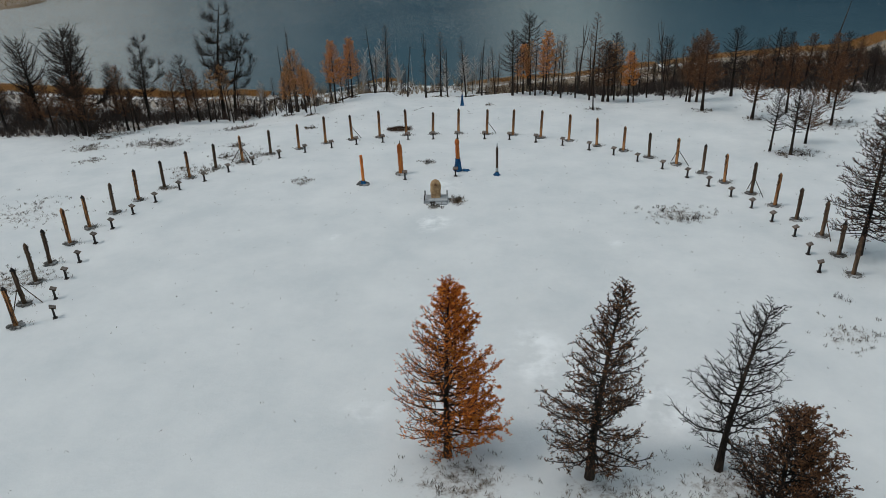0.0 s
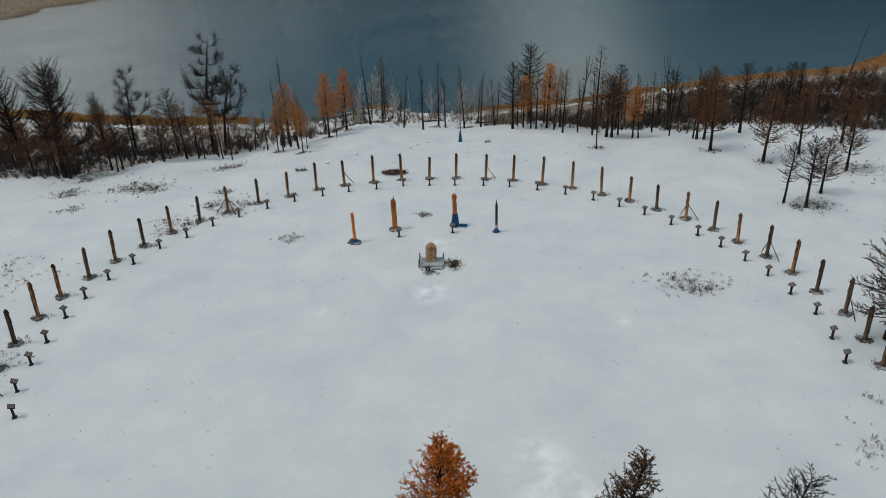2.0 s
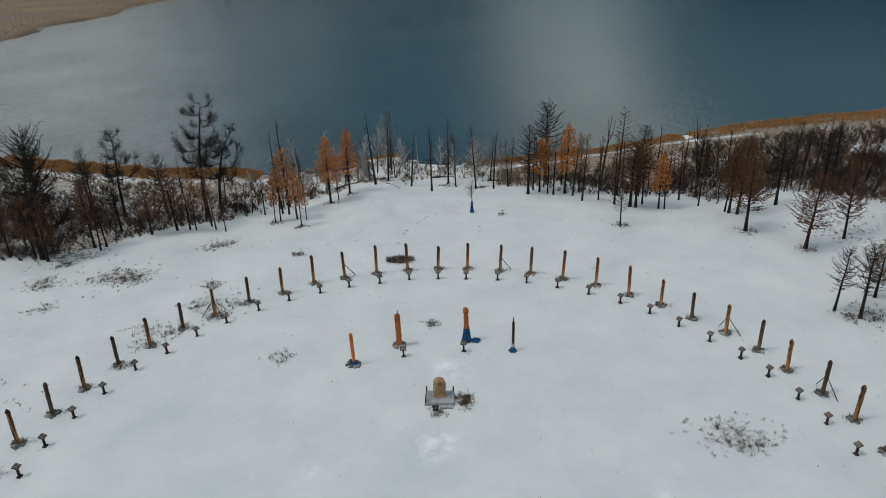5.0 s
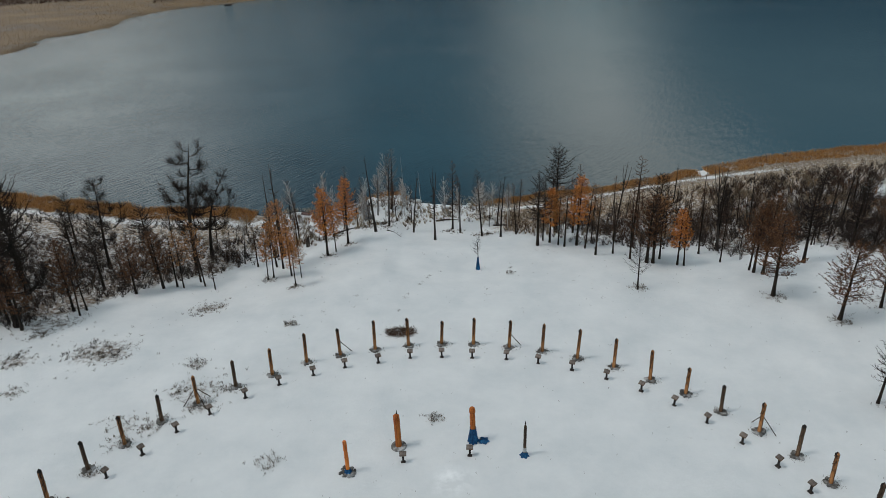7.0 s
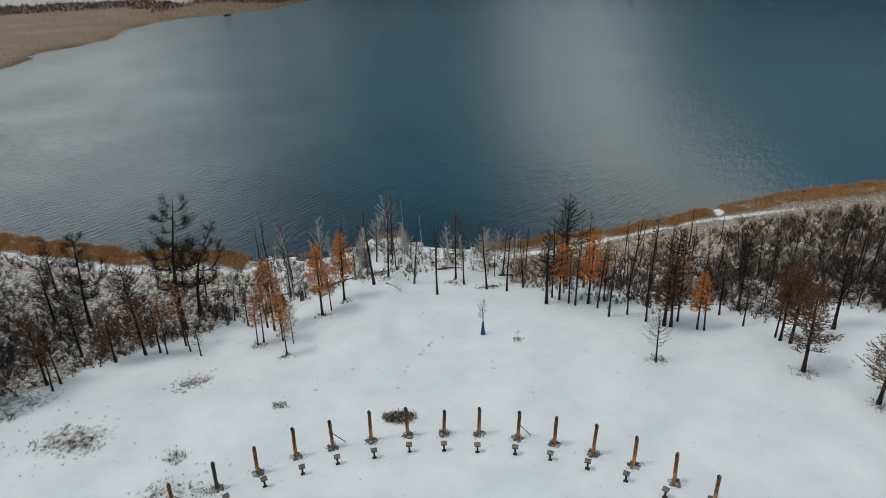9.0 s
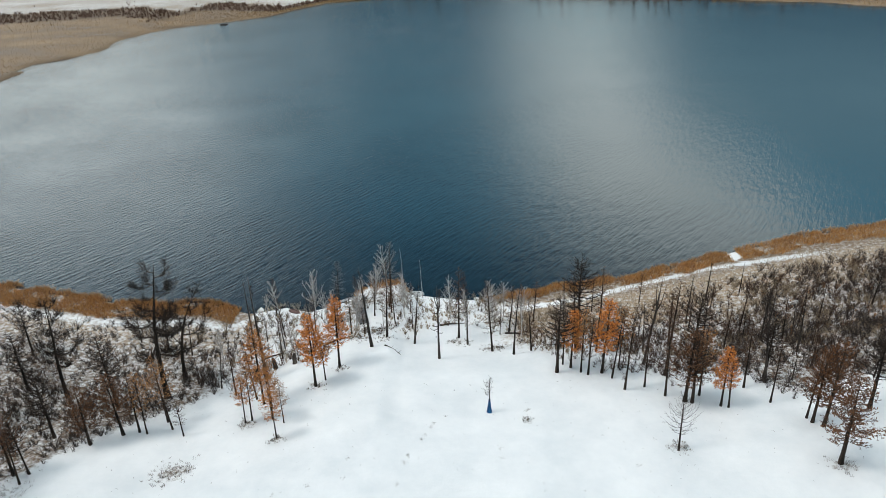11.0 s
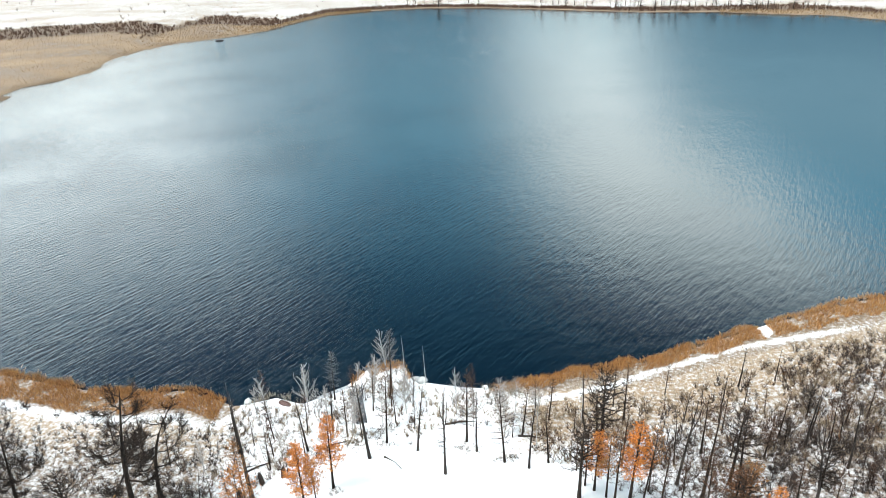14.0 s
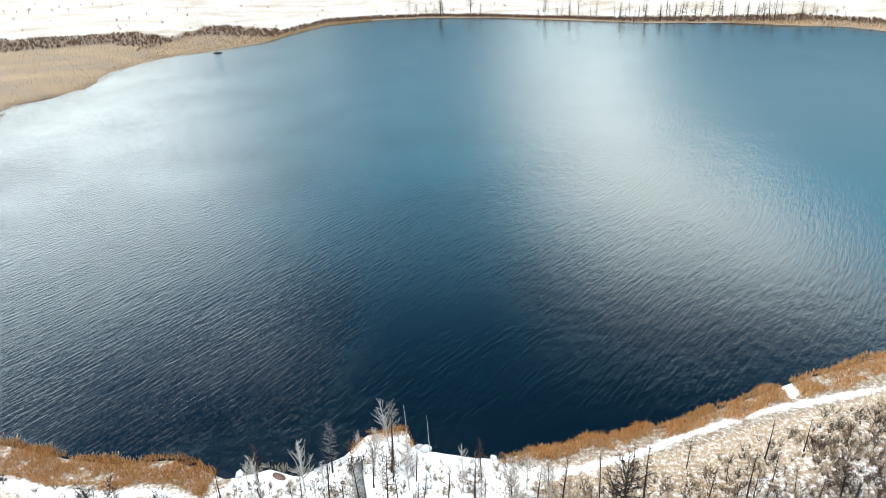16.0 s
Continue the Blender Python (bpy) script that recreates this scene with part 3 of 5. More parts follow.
for i in range(36):
    rnd = random.Random(900 + i)
    x, y, a = ring_at(i, RING_R + rnd.uniform(-0.15, 0.15))
    dark = rnd.random() < (0.7 if i < 10 else 0.2)
    lean = (rnd.uniform(-2.0, 2.0), rnd.uniform(-2.0, 2.0))
    lab = ("weathered grey-brown" if dark else "weathered orange-brown") + " carved log post with pointed head" + (" propped by struts" if STRUTS.get(i) else " on a stone plinth")
    t = thing("totem_post", lab, "carved post", "ring of carved posts", pose(x, y, gz(x, y), 0, 0, a - 90))
    me, _ = POST_KINDS[2 * rnd.randrange(5) + (1 if dark else 0)]
    p = new("post", me)
    p.parent, p.matrix_basis = t, pose(0, 0, 0, lean[0], lean[1], 0) @ Matrix.Diagonal((1, 1, HEIGHTS[i] / 3.0, 1))
    if rnd.random() < 0.8:
        tagged(new("tip", TIP), "darkened pointed tip").parent = p
    q = new("plinth", PLINTHS[rnd.randrange(4)])
    q.parent, q.matrix_basis = t, pose(0, 0, 0.0, 0, 0, rnd.uniform(0, 360)) @ Matrix.Diagonal((1, 1, 0.8, 1))
    for s in range(STRUTS.get(i, 0)):
        b = radians((20, 160, 270)[s] + rnd.uniform(-15, 15))
        foot, top = Vector((1.25 * math.cos(b), 1.25 * math.sin(b), -0.05)), Vector((0.12 * math.cos(b), 0.12 * math.sin(b), 1.5))
        o = new("strut", strut_geo)
        o.parent = t
        o.matrix_basis = Matrix.Translation(foot) @ (top - foot).to_track_quat("Z", "Y").to_matrix().to_4x4() @ Matrix.Diagonal((1, 1, (top - foot).length, 1))

# small stands with a slanted plate, one before each post
stand = thing("plaque_stand", "small dark wooden stand with a slanted pale plate in the snow", "plaque stand", "plaque stands before the posts")
part("stem", Geo().box((0, 0, -0.1), (0.16, 0.14, 0.95), 0, 0.9, 0.015), WOOD_BLACK, stand)
part("foot", Geo().box((0, 0, -0.1), (0.42, 0.34, 0.15), 0, 0.85, 0.03), WOOD_BLACK, stand)
plate = part("plate", Geo().box((0, -0.02, 0.82), (0.52, 0.42, 0.045), 0, 1.0, 0.01, 24), WOOD_DARK, stand)
part("panel", Geo().box((0, -0.035, 0.868), (0.44, 0.34, 0.012), 0, 1.0, 0.004, 24), BOARD, plate, "pale panel")
for i in range(36):
    rnd = random.Random(300 + i)
    x, y, a = ring_at(i, 28.2 + rnd.uniform(-0.15, 0.15))
    m = pose(x, y, gz(x, y), 0, 0, a - 90 + rnd.uniform(-6, 6))
    if i == 0:
        stand.matrix_basis = m
    else:
        copy_thing(stand, m)
copy_thing(stand, pose(-3.55, 65.9, gz(-3.55, 65.9), 0, 0, 3))
copy_thing(stand, pose(1.5, 66.5, gz(1.5, 66.5), 0, 0, -4))


# ---- the four posts in the middle and the stone ----
def drape(geo, r0, r1, h, folds, seed, foot=0.0):
    """Cloth tied round a post: a pleated skirt that widens to its foot."""
    rnd, n, seg = random.Random(seed), len(geo.v), folds * 4
    levels = 7
    for j in range(levels):
        t = j / (levels - 1)
        r = r0 + (r1 - r0) * (1 - t) ** 1.6
        for k in range(seg):
            a = 2 * math.pi * k / seg
            q = r * (1 + 0.16 * (1 - 0.5 * t) * math.sin(folds * a + 2.2 * t + seed)) + rnd.uniform(-0.012, 0.012)
            geo.v.append(Vector((q * math.cos(a) + foot * (1 - t) ** 2, q * math.sin(a), t * h)))
    for j in range(levels - 1):
        for k in range(seg):
            k2 = (k + 1) % seg
            geo.f.append((n + j * seg + k, n + j * seg + k2, n + (j + 1) * seg + k2, n + (j + 1) * seg + k))
    return geo


def centre_post(name, label, x, y, h, r, wood, seed, head, spike=0.0):
    t = thing(name, label, "carved post", "posts in the middle", pose(x, y, gz(x, y)))
    part("post", post_geo(h, r, seed, head), wood, t)
    if spike:
        part("finial", Geo().tube([(0, 0, h - 0.06), (0, 0, h + spike * 0.6), (0.02, 0, h + spike)], [0.05, 0.035, 0.01], 6), WOOD_BLACK, t, "thin dark finial")
    return t


p1 = centre_post("ritual_post", "slim orange wooden post with blue cloth heaped at its foot", -7.6, 64.85, 3.0, 0.15, WOOD_ORANGE, 5, False)
part("cloth", drape(Geo(), 0.18, 0.36, 0.42, 7, 1), CLOTH, p1, "blue cloth")
part("plinth", plinth_geo(7, 0.55), PLINTH, p1)
p2 = centre_post("ritual_post", "stout orange carved post with pointed top and round stone base", -4.0, 67.6, 3.25, 0.25, WOOD_ORANGE, 6, True, 0.3)
part("plinth", Geo().tube([(0, 0, -0.1), (0, 0, 0.12), (0, 0, 0.16)], [0.62, 0.60, 0.54], 18), PLINTH, p2)
p3 = centre_post("ritual_post", "orange carved post wrapped in blue ceremonial scarves", 1.8, 68.1, 3.35, 0.22, WOOD_ORANGE, 8, "ball")
part("cloth", drape(Geo(), 0.25, 0.40, 1.35, 8, 2), CLOTH, p3, "blue scarves")
part("cloth_end", drape(Geo(), 0.10, 0.42, 0.16, 6, 9, 0.2), CLOTH, p3, "scarf ends lying on the snow").location = (0.62, 0.05, 0.0)
p4 = centre_post("ritual_post", "slim dark carved post with white band and blue cloth", 5.65, 66.4, 3.0, 0.125, WOOD_DARK, 9, True, 0.35)
part("cloth", drape(Geo(), 0.15, 0.36, 0.36, 6, 3), CLOTH, p4, "blue cloth")
part("band", Geo().tube([(0, 0, 0.42), (0, 0, 0.78)], [0.15, 0.145], 12), CLOTH_PALE, p4, "white cloth band")

# the stone on its platform
SX, SY = -0.5, 60.0
SZ = gz(SX, SY)
platform = thing("stone_platform", "low grey snow-dusted platform with a step and short corner posts", "platform", "", pose(SX, SY, SZ, 0, 0, -2))
part("slab", Geo().box((0, 0, -0.15), (2.25, 1.55, 0.47), 0, 0.98, 0.04), CONCRETE, platform)
part("step", Geo().box((0.55, -0.93, -0.1), (1.0, 0.32, 0.25), 0, 0.97, 0.03), CONCRETE, platform)
for cx, cy in ((-1.02, -0.68), (-1.02, 0.68), (1.02, 0.68)):
    part("corner_post", Geo().tube([(cx, cy, 0.3), (cx, cy, 0.72), (cx, cy, 0.76)], [0.055, 0.05, 0.03], 8), WOOD_BLACK, platform)
part("rail", Geo().tube([(-1.02, -0.68, 0.62), (-1.02, 0.68, 0.62)], [0.03, 0.03], 6), WOOD_BLACK, platform)


def stele_geo():
    """An upright boulder with a rounded head."""
    g, levels, seg = Geo(), 15, 22
    for j in range(levels):
        t = j / (levels - 1)
        z = 1.95 * t
        w = 0.50 * (1.03 - 0.05 * math.cos(5 * t)) * math.sqrt(max(0.0, 1 - max(0, (t - 0.62) / 0.385) ** 2.3))
        d = 0.27 * (1.1 - 0.3 * t) * math.sqrt(max(0.0, 1 - max(0, (t - 0.75) / 0.26) ** 2))
        for k in range(seg):
            a = 2 * math.pi * k / seg
            ca, sa = math.cos(a), math.sin(a)
            p = Vector((w * math.copysign(abs(ca) ** 0.7, ca), d * math.copysign(abs(sa) ** 0.7, sa), z))
            g.v.append(p + Vector((1, 0.7, 0.4)) * 0.05 * noise.noise(p * 2.2 + Vector((9, 1, 2))))
    for j in range(levels - 1):
        for k in range(seg):
            k2 = (k + 1) % seg
            g.f.append((j * seg + k, j * seg + k2, (j + 1) * seg + k2, (j + 1) * seg + k))
    g.f.append(tuple((levels - 1) * seg + k for k in range(seg)))
    return g


stele = thing("standing_stone", "rounded tan standing stone with a carved brown emblem", "monument", "", pose(SX, SY + 0.12, SZ + 0.32, 0, 0, 3) @ Matrix.Diagonal((0.9, 0.9, 0.88, 1)))
part("stone", stele_geo(), STELE, stele, "", True)
emb = Geo()
for k in range(5):
    a = radians(200 + 35 * k)
    emb.rock((0.15 * math.cos(a), -0.275, 1.50 + 0.15 * math.sin(a)), (0.055, 0.05, 0.055), k, 8, 5, 0.1, 0.5)
emb.rock((0, -0.28, 1.53), (0.07, 0.05, 0.08), 7, 8, 5, 0.1, 0.5)
part("emblem", emb, EMBLEM, stele, "brown carved emblem")
part("base_block", Geo().box((0, 0, -0.03), (0.78, 0.62, 0.2), 0, 0.95, 0.03), STELE, stele)
for dx in (-0.42, -0.18):
    b = thing("offering_bowl", "small dark iron offering bowl on a foot", "bowl", "offering bowls", pose(SX + dx, SY - 1.25, gz(SX, SY - 1.2)))
    part("bowl", Geo().tube([(0, 0, -0.05), (0, 0, 0.18), (0, 0, 0.24), (0, 0, 0.36), (0, 0, 0.33)], [0.10, 0.05, 0.08, 0.16, 0.13], 12), WOOD_BLACK, b)

# heap of dark brush behind the ring
pile = Geo()
rnd = random.Random(77)
for k in range(640):
    a, q = rnd.uniform(0, 6.28), math.sqrt(rnd.random())
    c = Vector((1.55 * q * math.cos(a), 0.85 * q * math.sin(a), rnd.uniform(0, 0.5) * (1 - 0.6 * q)))
    d = Vector((rnd.uniform(-1, 1), rnd.uniform(-1, 1), rnd.uniform(-0.1, 0.45))).normalized() * rnd.uniform(0.25, 0.7)
    pile.spike(c, c + d, 0.022)
tagged(part("brush_pile", pile, TWIG_BROWN), "heap of dark cut brush lying on the snow", "brush pile").matrix_basis = pose(-4.85, 84.4, gz(-4.85, 84.4))

# sapling wrapped in blue cloth behind the ring
BX, BY = 3.46, 100.0
sap = thing("wrapped_sapling", "thin bare sapling with blue cloth tied round its foot", "sapling", "", pose(BX, BY, gz(BX, BY)))
g = Geo()
g.tube([(0, 0, -0.2), (0.02, 0, 1.6), (-0.03, 0.02, 3.2), (0.05, 0, 4.6)], [0.06, 0.05, 0.035, 0.012], 6)
part("trunk", g, BARK, sap)
g, rnd = Geo(), random.Random(3)
for k in range(34):
    z = rnd.uniform(1.9, 4.4)
    a, L = rnd.uniform(0, 6.28), (4.9 - z) * rnd.uniform(0.22, 0.42)
    e = Vector((L * math.cos(a), L * math.sin(a), z + L * 0.9))
    g.spike((0, 0, z), e, 0.016)
    for q in range(3):
        s = Vector((0, 0, z)).lerp(e, rnd.uniform(0.35, 0.9))
        g.spike(s, s + Vector((rnd.uniform(-0.25, 0.25), rnd.uniform(-0.25, 0.25), rnd.uniform(0.1, 0.3))), 0.009)
part("crown", g, TWIG, sap)
part("cloth", drape(Geo(), 0.10, 0.27, 1.6, 7, 5), CLOTH, sap, "blue cloth")


# ---- trees ----
def trunk_geo(h, r, bend, seed, sides=8, stub=False):
    rnd, n = random.Random(seed), 9
    pts, rad = [], []
    for k in range(n):
        t = k / (n - 1)
        pts.append((bend[0] * t * t + rnd.uniform(-1, 1) * 0.012 * h * t * (1 - t), bend[1] * t * t + rnd.uniform(-1, 1) * 0.012 * h * t * (1 - t), h * t - 0.3 * (k == 0)))
        rad.append(r * (1.35 if k == 0 else 1) * ((1 - t) ** 0.85 * 0.94 + (0.35 if stub else 0.06)))
    return Geo().tube(pts, rad, sides), pts


def on(pts, t):
    q = t * (len(pts) - 1)
    i = min(int(q), len(pts) - 2)
    return Vector(pts[i]).lerp(Vector(pts[i + 1]), q - i)


def conifer(name, label, h, spread, seed, group="trees", branches=60, twigs=9, sub=2, needles=None, amount=0, bark=None, twig=None, start=0.12, r=None, bend=(0, 0), droop=0.15, lean_side=None, tw=0.011, curve=0.45, needle_size=0.16, power=0.75, reach=(0.6, 1.08), lw=1.0):
    """A larch: trunk, limbs in uneven whorls that bow down and turn up, fine twigs, and what needles are left."""
    rnd = random.Random(seed)
    t = thing(name, label, "tree", group)
    tg, pts = trunk_geo(h, r or 0.016 * h, bend, seed)
    part("trunk", tg, bark or BARK, t)
    limbs, leaf = Geo(), Geo()
    for k in range(branches):
        q = start + (0.985 - start) * ((k + rnd.random()) / branches) ** 0.92
        a = k * 2.4 + rnd.uniform(-0.7, 0.7)
        prof = ((1 - q) / (1 - start)) ** power * (0.5 + 0.5 * min(1, (q - start) / 0.15))
        side = 1.0
        if lean_side is not None:
            side = 0.96 + 0.08 * math.cos(a - lean_side)
        L = spread * prof * rnd.uniform(*reach) * side + 0.22
        base_p = on(pts, q)
        out = Vector((math.cos(a), math.sin(a), 0))
        acr = Vector((-math.sin(a), math.cos(a), 0))
        rise = curve * (0.55 + 0.45 * q)
        bp = []
        for j in range(5):
            u = j / 4
            z = L * (-droop * (1 - q) * 2 * u + rise * u * u) + (0.30 * L * u * q)
            bp.append(base_p + out * (L * u) + acr * (L * 0.10 * rnd.uniform(-1, 1) * u) + Vector((0, 0, z)))
        br = max(0.012, 0.0085 * L + 0.006) * lw
        limbs.tube(bp, [br * 1.3, br, br * 0.75, br * 0.5, br * 0.2], 4, False)
        nt_ = max(3, int(twigs * (0.35 + 0.65 * L / max(spread, 0.1))))
        for m_ in range(nt_):
            u = 0.22 + 0.78 * (m_ + rnd.random()) / nt_
            s = on(bp, min(u, 0.99))
            sg = 1 if m_ % 2 else -1
            tl = (0.20 + 0.30 * L * (1 - u * 0.55)) * rnd.uniform(0.6, 1.15)
            d = (out * rnd.uniform(0.25, 0.9) + acr * sg * rnd.uniform(0.3, 0.9) + Vector((0, 0, rnd.uniform(-0.1, 1.0)))).normalized()
            e = s + d * tl
            limbs.spike(s, e, tw)
            ends = [(s, e)]
            for _ in range(sub):
                s2 = s.lerp(e, rnd.uniform(0.25, 0.85))
                d2 = (d + Vector((rnd.uniform(-1, 1), rnd.uniform(-1, 1), rnd.uniform(-0.4, 0.9)))).normalized()
                e2 = s2 + d2 * tl * rnd.uniform(0.3, 0.6)
                limbs.spike(s2, e2, tw * 0.75)
                ends.append((s2, e2))
            if needles is not None:
                keep = amount
                if lean_side is not None:
                    keep = amount * (0.16 + 0.85 * max(0, math.cos(a - lean_side)) + 0.9 * max(0, q - 0.55))
                for s3, e3 in ends:
                    count = keep * (e3 - s3).length * 10
                    count = int(count) + (rnd.random() < count % 1)
                    for _ in range(count):
                        c = s3.lerp(e3, rnd.random())
                        dd = Vector((rnd.uniform(-1, 1), rnd.uniform(-1, 1), rnd.uniform(-0.5, 1))).normalized()
                        leaf.blade(c, c + dd * needle_size * rnd.uniform(0.6, 1.2), needle_size * 0.22, dd.cross(Vector((rnd.uniform(-1, 1), rnd.uniform(-1, 1), 0.3))).normalized())
    part("crown", limbs, twig or TWIG, t)
    if leaf.f:
        part("foliage", leaf, needles, t)
    return t


def gnarled(label, h, seed, reach=0.3, lean=(0, 0), limbs=13, first=0.3, r=None, group="old larches", twig=None):
    """An old larch: a thick crooked trunk and heavy limbs that run out, then sweep up, with fine twigs."""
    rnd = random.Random(seed)
    t = thing("larch_tree", label, "tree", group)
    r = r or 0.019 * h
    pts, rad = [], []
    for k in range(10):
        u = k / 9
        pts.append(Vector((lean[0] * u * u + 0.022 * h * math.sin(5 * u + seed) * u, lean[1] * u * u + 0.015 * h * math.sin(4 * u + 2 * seed) * u, h * u - 0.3 * (k == 0))))
        rad.append(r * (1.4 if k == 0 else 1) * (1.02 - u) ** 0.8)
    wood, fine = Geo().tube(pts, rad, 8), Geo()

    def limb(s, a, L, thick, depth):
        out, acr = Vector((math.cos(a), math.sin(a), 0)), Vector((-math.sin(a), math.cos(a), 0))
        dip, up, w = rnd.uniform(0.0, 0.25), rnd.uniform(0.25, 0.75), rnd.uniform(-0.35, 0.35)
        lp = [s + out * L * u * (1 - 0.35 * u * u) + acr * L * (w * u * u + 0.05 * rnd.uniform(-1, 1) * u) + Vector((0, 0, L * (up * u ** 2.4 - dip * u * (1 - u) * 2))) for u in (0, 0.17, 0.34, 0.5, 0.67, 0.84, 1)]
        (wood if depth == 0 else fine).tube(lp, [thick * q for q in (1.2, 0.95, 0.8, 0.66, 0.5, 0.34, 0.12)], 5 if depth == 0 else 4, False)
        if depth < 1:
            for k in range(max(6, int(4.2 * L))):
                u = rnd.uniform(0.22, 0.97)
                limb(on(lp, u), a + rnd.choice((-1, 1)) * rnd.uniform(0.3, 1.3), L * rnd.uniform(0.22, 0.45) * (1.15 - 0.5 * u), thick * 0.42, depth + 1)
        for k in range(int(4 + 5 * L)):
            u = rnd.uniform(0.15, 0.99)
            s2, ahead = on(lp, u), (on(lp, min(u + 0.1, 1.0)) - on(lp, u - 0.1)).normalized()
            d = (ahead * 0.9 + Vector((rnd.uniform(-1, 1), rnd.uniform(-1, 1), rnd.uniform(-0.5, 1.0)))).normalized()
            e2 = s2 + d * rnd.uniform(0.4, 1.5)
            fine.spike(s2, e2, 0.016)
            s3 = s2.lerp(e2, 0.5)
            fine.spike(s3, s3 + Vector((rnd.uniform(-0.4, 0.4), rnd.uniform(-0.4, 0.4), rnd.uniform(-0.1, 0.4))), 0.012)

    for k in range(limbs):
        q = first + (0.97 - first) * (k + 0.7 * rnd.random()) / limbs
        limb(on(pts, q), k * 2.4 + rnd.uniform(-0.6, 0.6), h * reach * (1.12 - q) ** 0.75 * rnd.uniform(0.55, 1.15), max(0.05, r * 0.42 * (1.15 - q)), 0)
    part("trunk", wood, BARK, t)
    part("crown", fine, twig or TWIG, t)
    return t


def snag(label, h, seed, stubs=14, bark=None, bend=(0.3, 0.1), r=None, forked=False, group="dead trees"):
    """A dead standing trunk with broken limbs."""
    rnd = random.Random(seed)
    t = thing("dead_tree", label, "dead tree", group)
    tg, pts = trunk_geo(h, r or 0.0155 * h, bend, seed, 7)
    if forked:
        s = on(pts, 0.6)
        tg.tube([s, s + Vector((0.35, 0.1, 0.14 * h)), s + Vector((0.5, 0.15, 0.33 * h))], [0.006 * h, 0.005 * h, 0.002 * h], 6)
        tg.tube([on(pts, 0.7), on(pts, 0.7) + Vector((-0.3, 0.1, 0.12 * h)), on(pts, 0.7) + Vector((-0.38, 0.1, 0.24 * h))], [0.005 * h, 0.004 * h, 0.0015 * h], 6)
    part("trunk", tg, bark or DEADWOOD, t)
    g = Geo()
    for k in range(stubs):
        q = rnd.uniform(0.3, 0.97)
        a, L = rnd.uniform(0, 6.28), rnd.uniform(0.25, 1.1) * (1.15 - q)
        s = on(pts, q)
        m_ = s + Vector((L * math.cos(a), L * math.sin(a), rnd.uniform(-0.1, 0.3) * L))
        g.tube([s, m_, m_ + Vector((0.3 * L * math.cos(a + 0.6), 0.3 * L * math.sin(a + 0.6), 0.35 * L))], [0.036, 0.024, 0.009], 4, False)
        for _ in range(4):
            c = s.lerp(m_, rnd.uniform(0.4, 1))
            g.spike(c, c + Vector((rnd.uniform(-0.4, 0.4), rnd.uniform(-0.4, 0.4), rnd.uniform(0, 0.5))), 0.009)
    if g.f:
        part("crown", g, TWIG, t)
    return t


def birch(label, h, seed, stems=1, group="birches"):
    """A white-barked bare birch whose limbs sweep upwards."""
    rnd = random.Random(seed)
    t = thing("birch_tree", label, "tree", group)
    tg, g = Geo(), Geo()
    for s_ in range(stems):
        b = (rnd.uniform(-0.12, 0.12) * h, rnd.uniform(-0.1, 0.1) * h)
        one, pts = trunk_geo(h * rnd.uniform(0.8, 1), 0.0125 * h, b, seed + s_, 6)
        n = len(tg.v)
        tg.v += one.v
        tg.f += [tuple(i + n for i in f) for f in one.f]
        for k in range(22):
            q = rnd.uniform(0.25, 0.98)
            a, L = rnd.uniform(0, 6.28), h * 0.31 * (1.12 - q) * rnd.uniform(0.6, 1.2)
            s = on(pts, q)
            m_ = s + Vector((0.6 * L * math.cos(a), 0.6 * L * math.sin(a), 0.65 * L))
            e = m_ + Vector((0.35 * L * math.cos(a + 0.4), 0.35 * L * math.sin(a + 0.4), 0.5 * L))
            g.tube([s, m_, e], [0.055, 0.036, 0.014], 4, False)
            for _ in range(9):
                c = s.lerp(m_, rnd.uniform(0.3, 1)) if rnd.random() < 0.5 else m_.lerp(e, rnd.random())
                d = Vector((rnd.uniform(-1, 1), rnd.uniform(-1, 1), rnd.uniform(0.2, 1.3))).normalized() * L * rnd.uniform(0.2, 0.45)
                g.spike(c, c + d, 0.022)
    part("trunk", tg, BIRCH, t)
    part("crown", g, BIRCH_TWIG, t)
    return t


def plant(ob, x, y, h=None, h0=10.0, rz=0.0, lean=(0, 0), wide=None):
    s = 1.0 if h is None else h / h0
    ob.matrix_basis = scaled(x, y, gz(x, y) - 0.03, rz, s, wide and s * wide, lean)


def scatter(kinds, spots, seed, wide=(0.9, 1.25), lean=2.0):
    """One of the kinds, turned and scaled, at each (x, y, height)."""
    rnd = random.Random(seed)
    used = set()
    for n, (x, y, h) in enumerate(spots):
        ob, h0 = kinds[n % len(kinds)]
        m = scaled(x, y, gz(x, y) - 0.03, rnd.uniform(0, 360), h / h0, h / h0 * rnd.uniform(*wide), (rnd.uniform(-lean, lean), rnd.uniform(-lean, lean)))
        if ob.name in used:
            copy_thing_plain(ob, m)
        else:
            ob.matrix_basis = m
            used.add(ob.name)


def copy_thing_plain(ob, m):
    old = ob.matrix_basis.copy()
    ob.matrix_basis = Matrix.Identity(4)
    c = copy_thing(ob, m)
    ob.matrix_basis = old
    return c


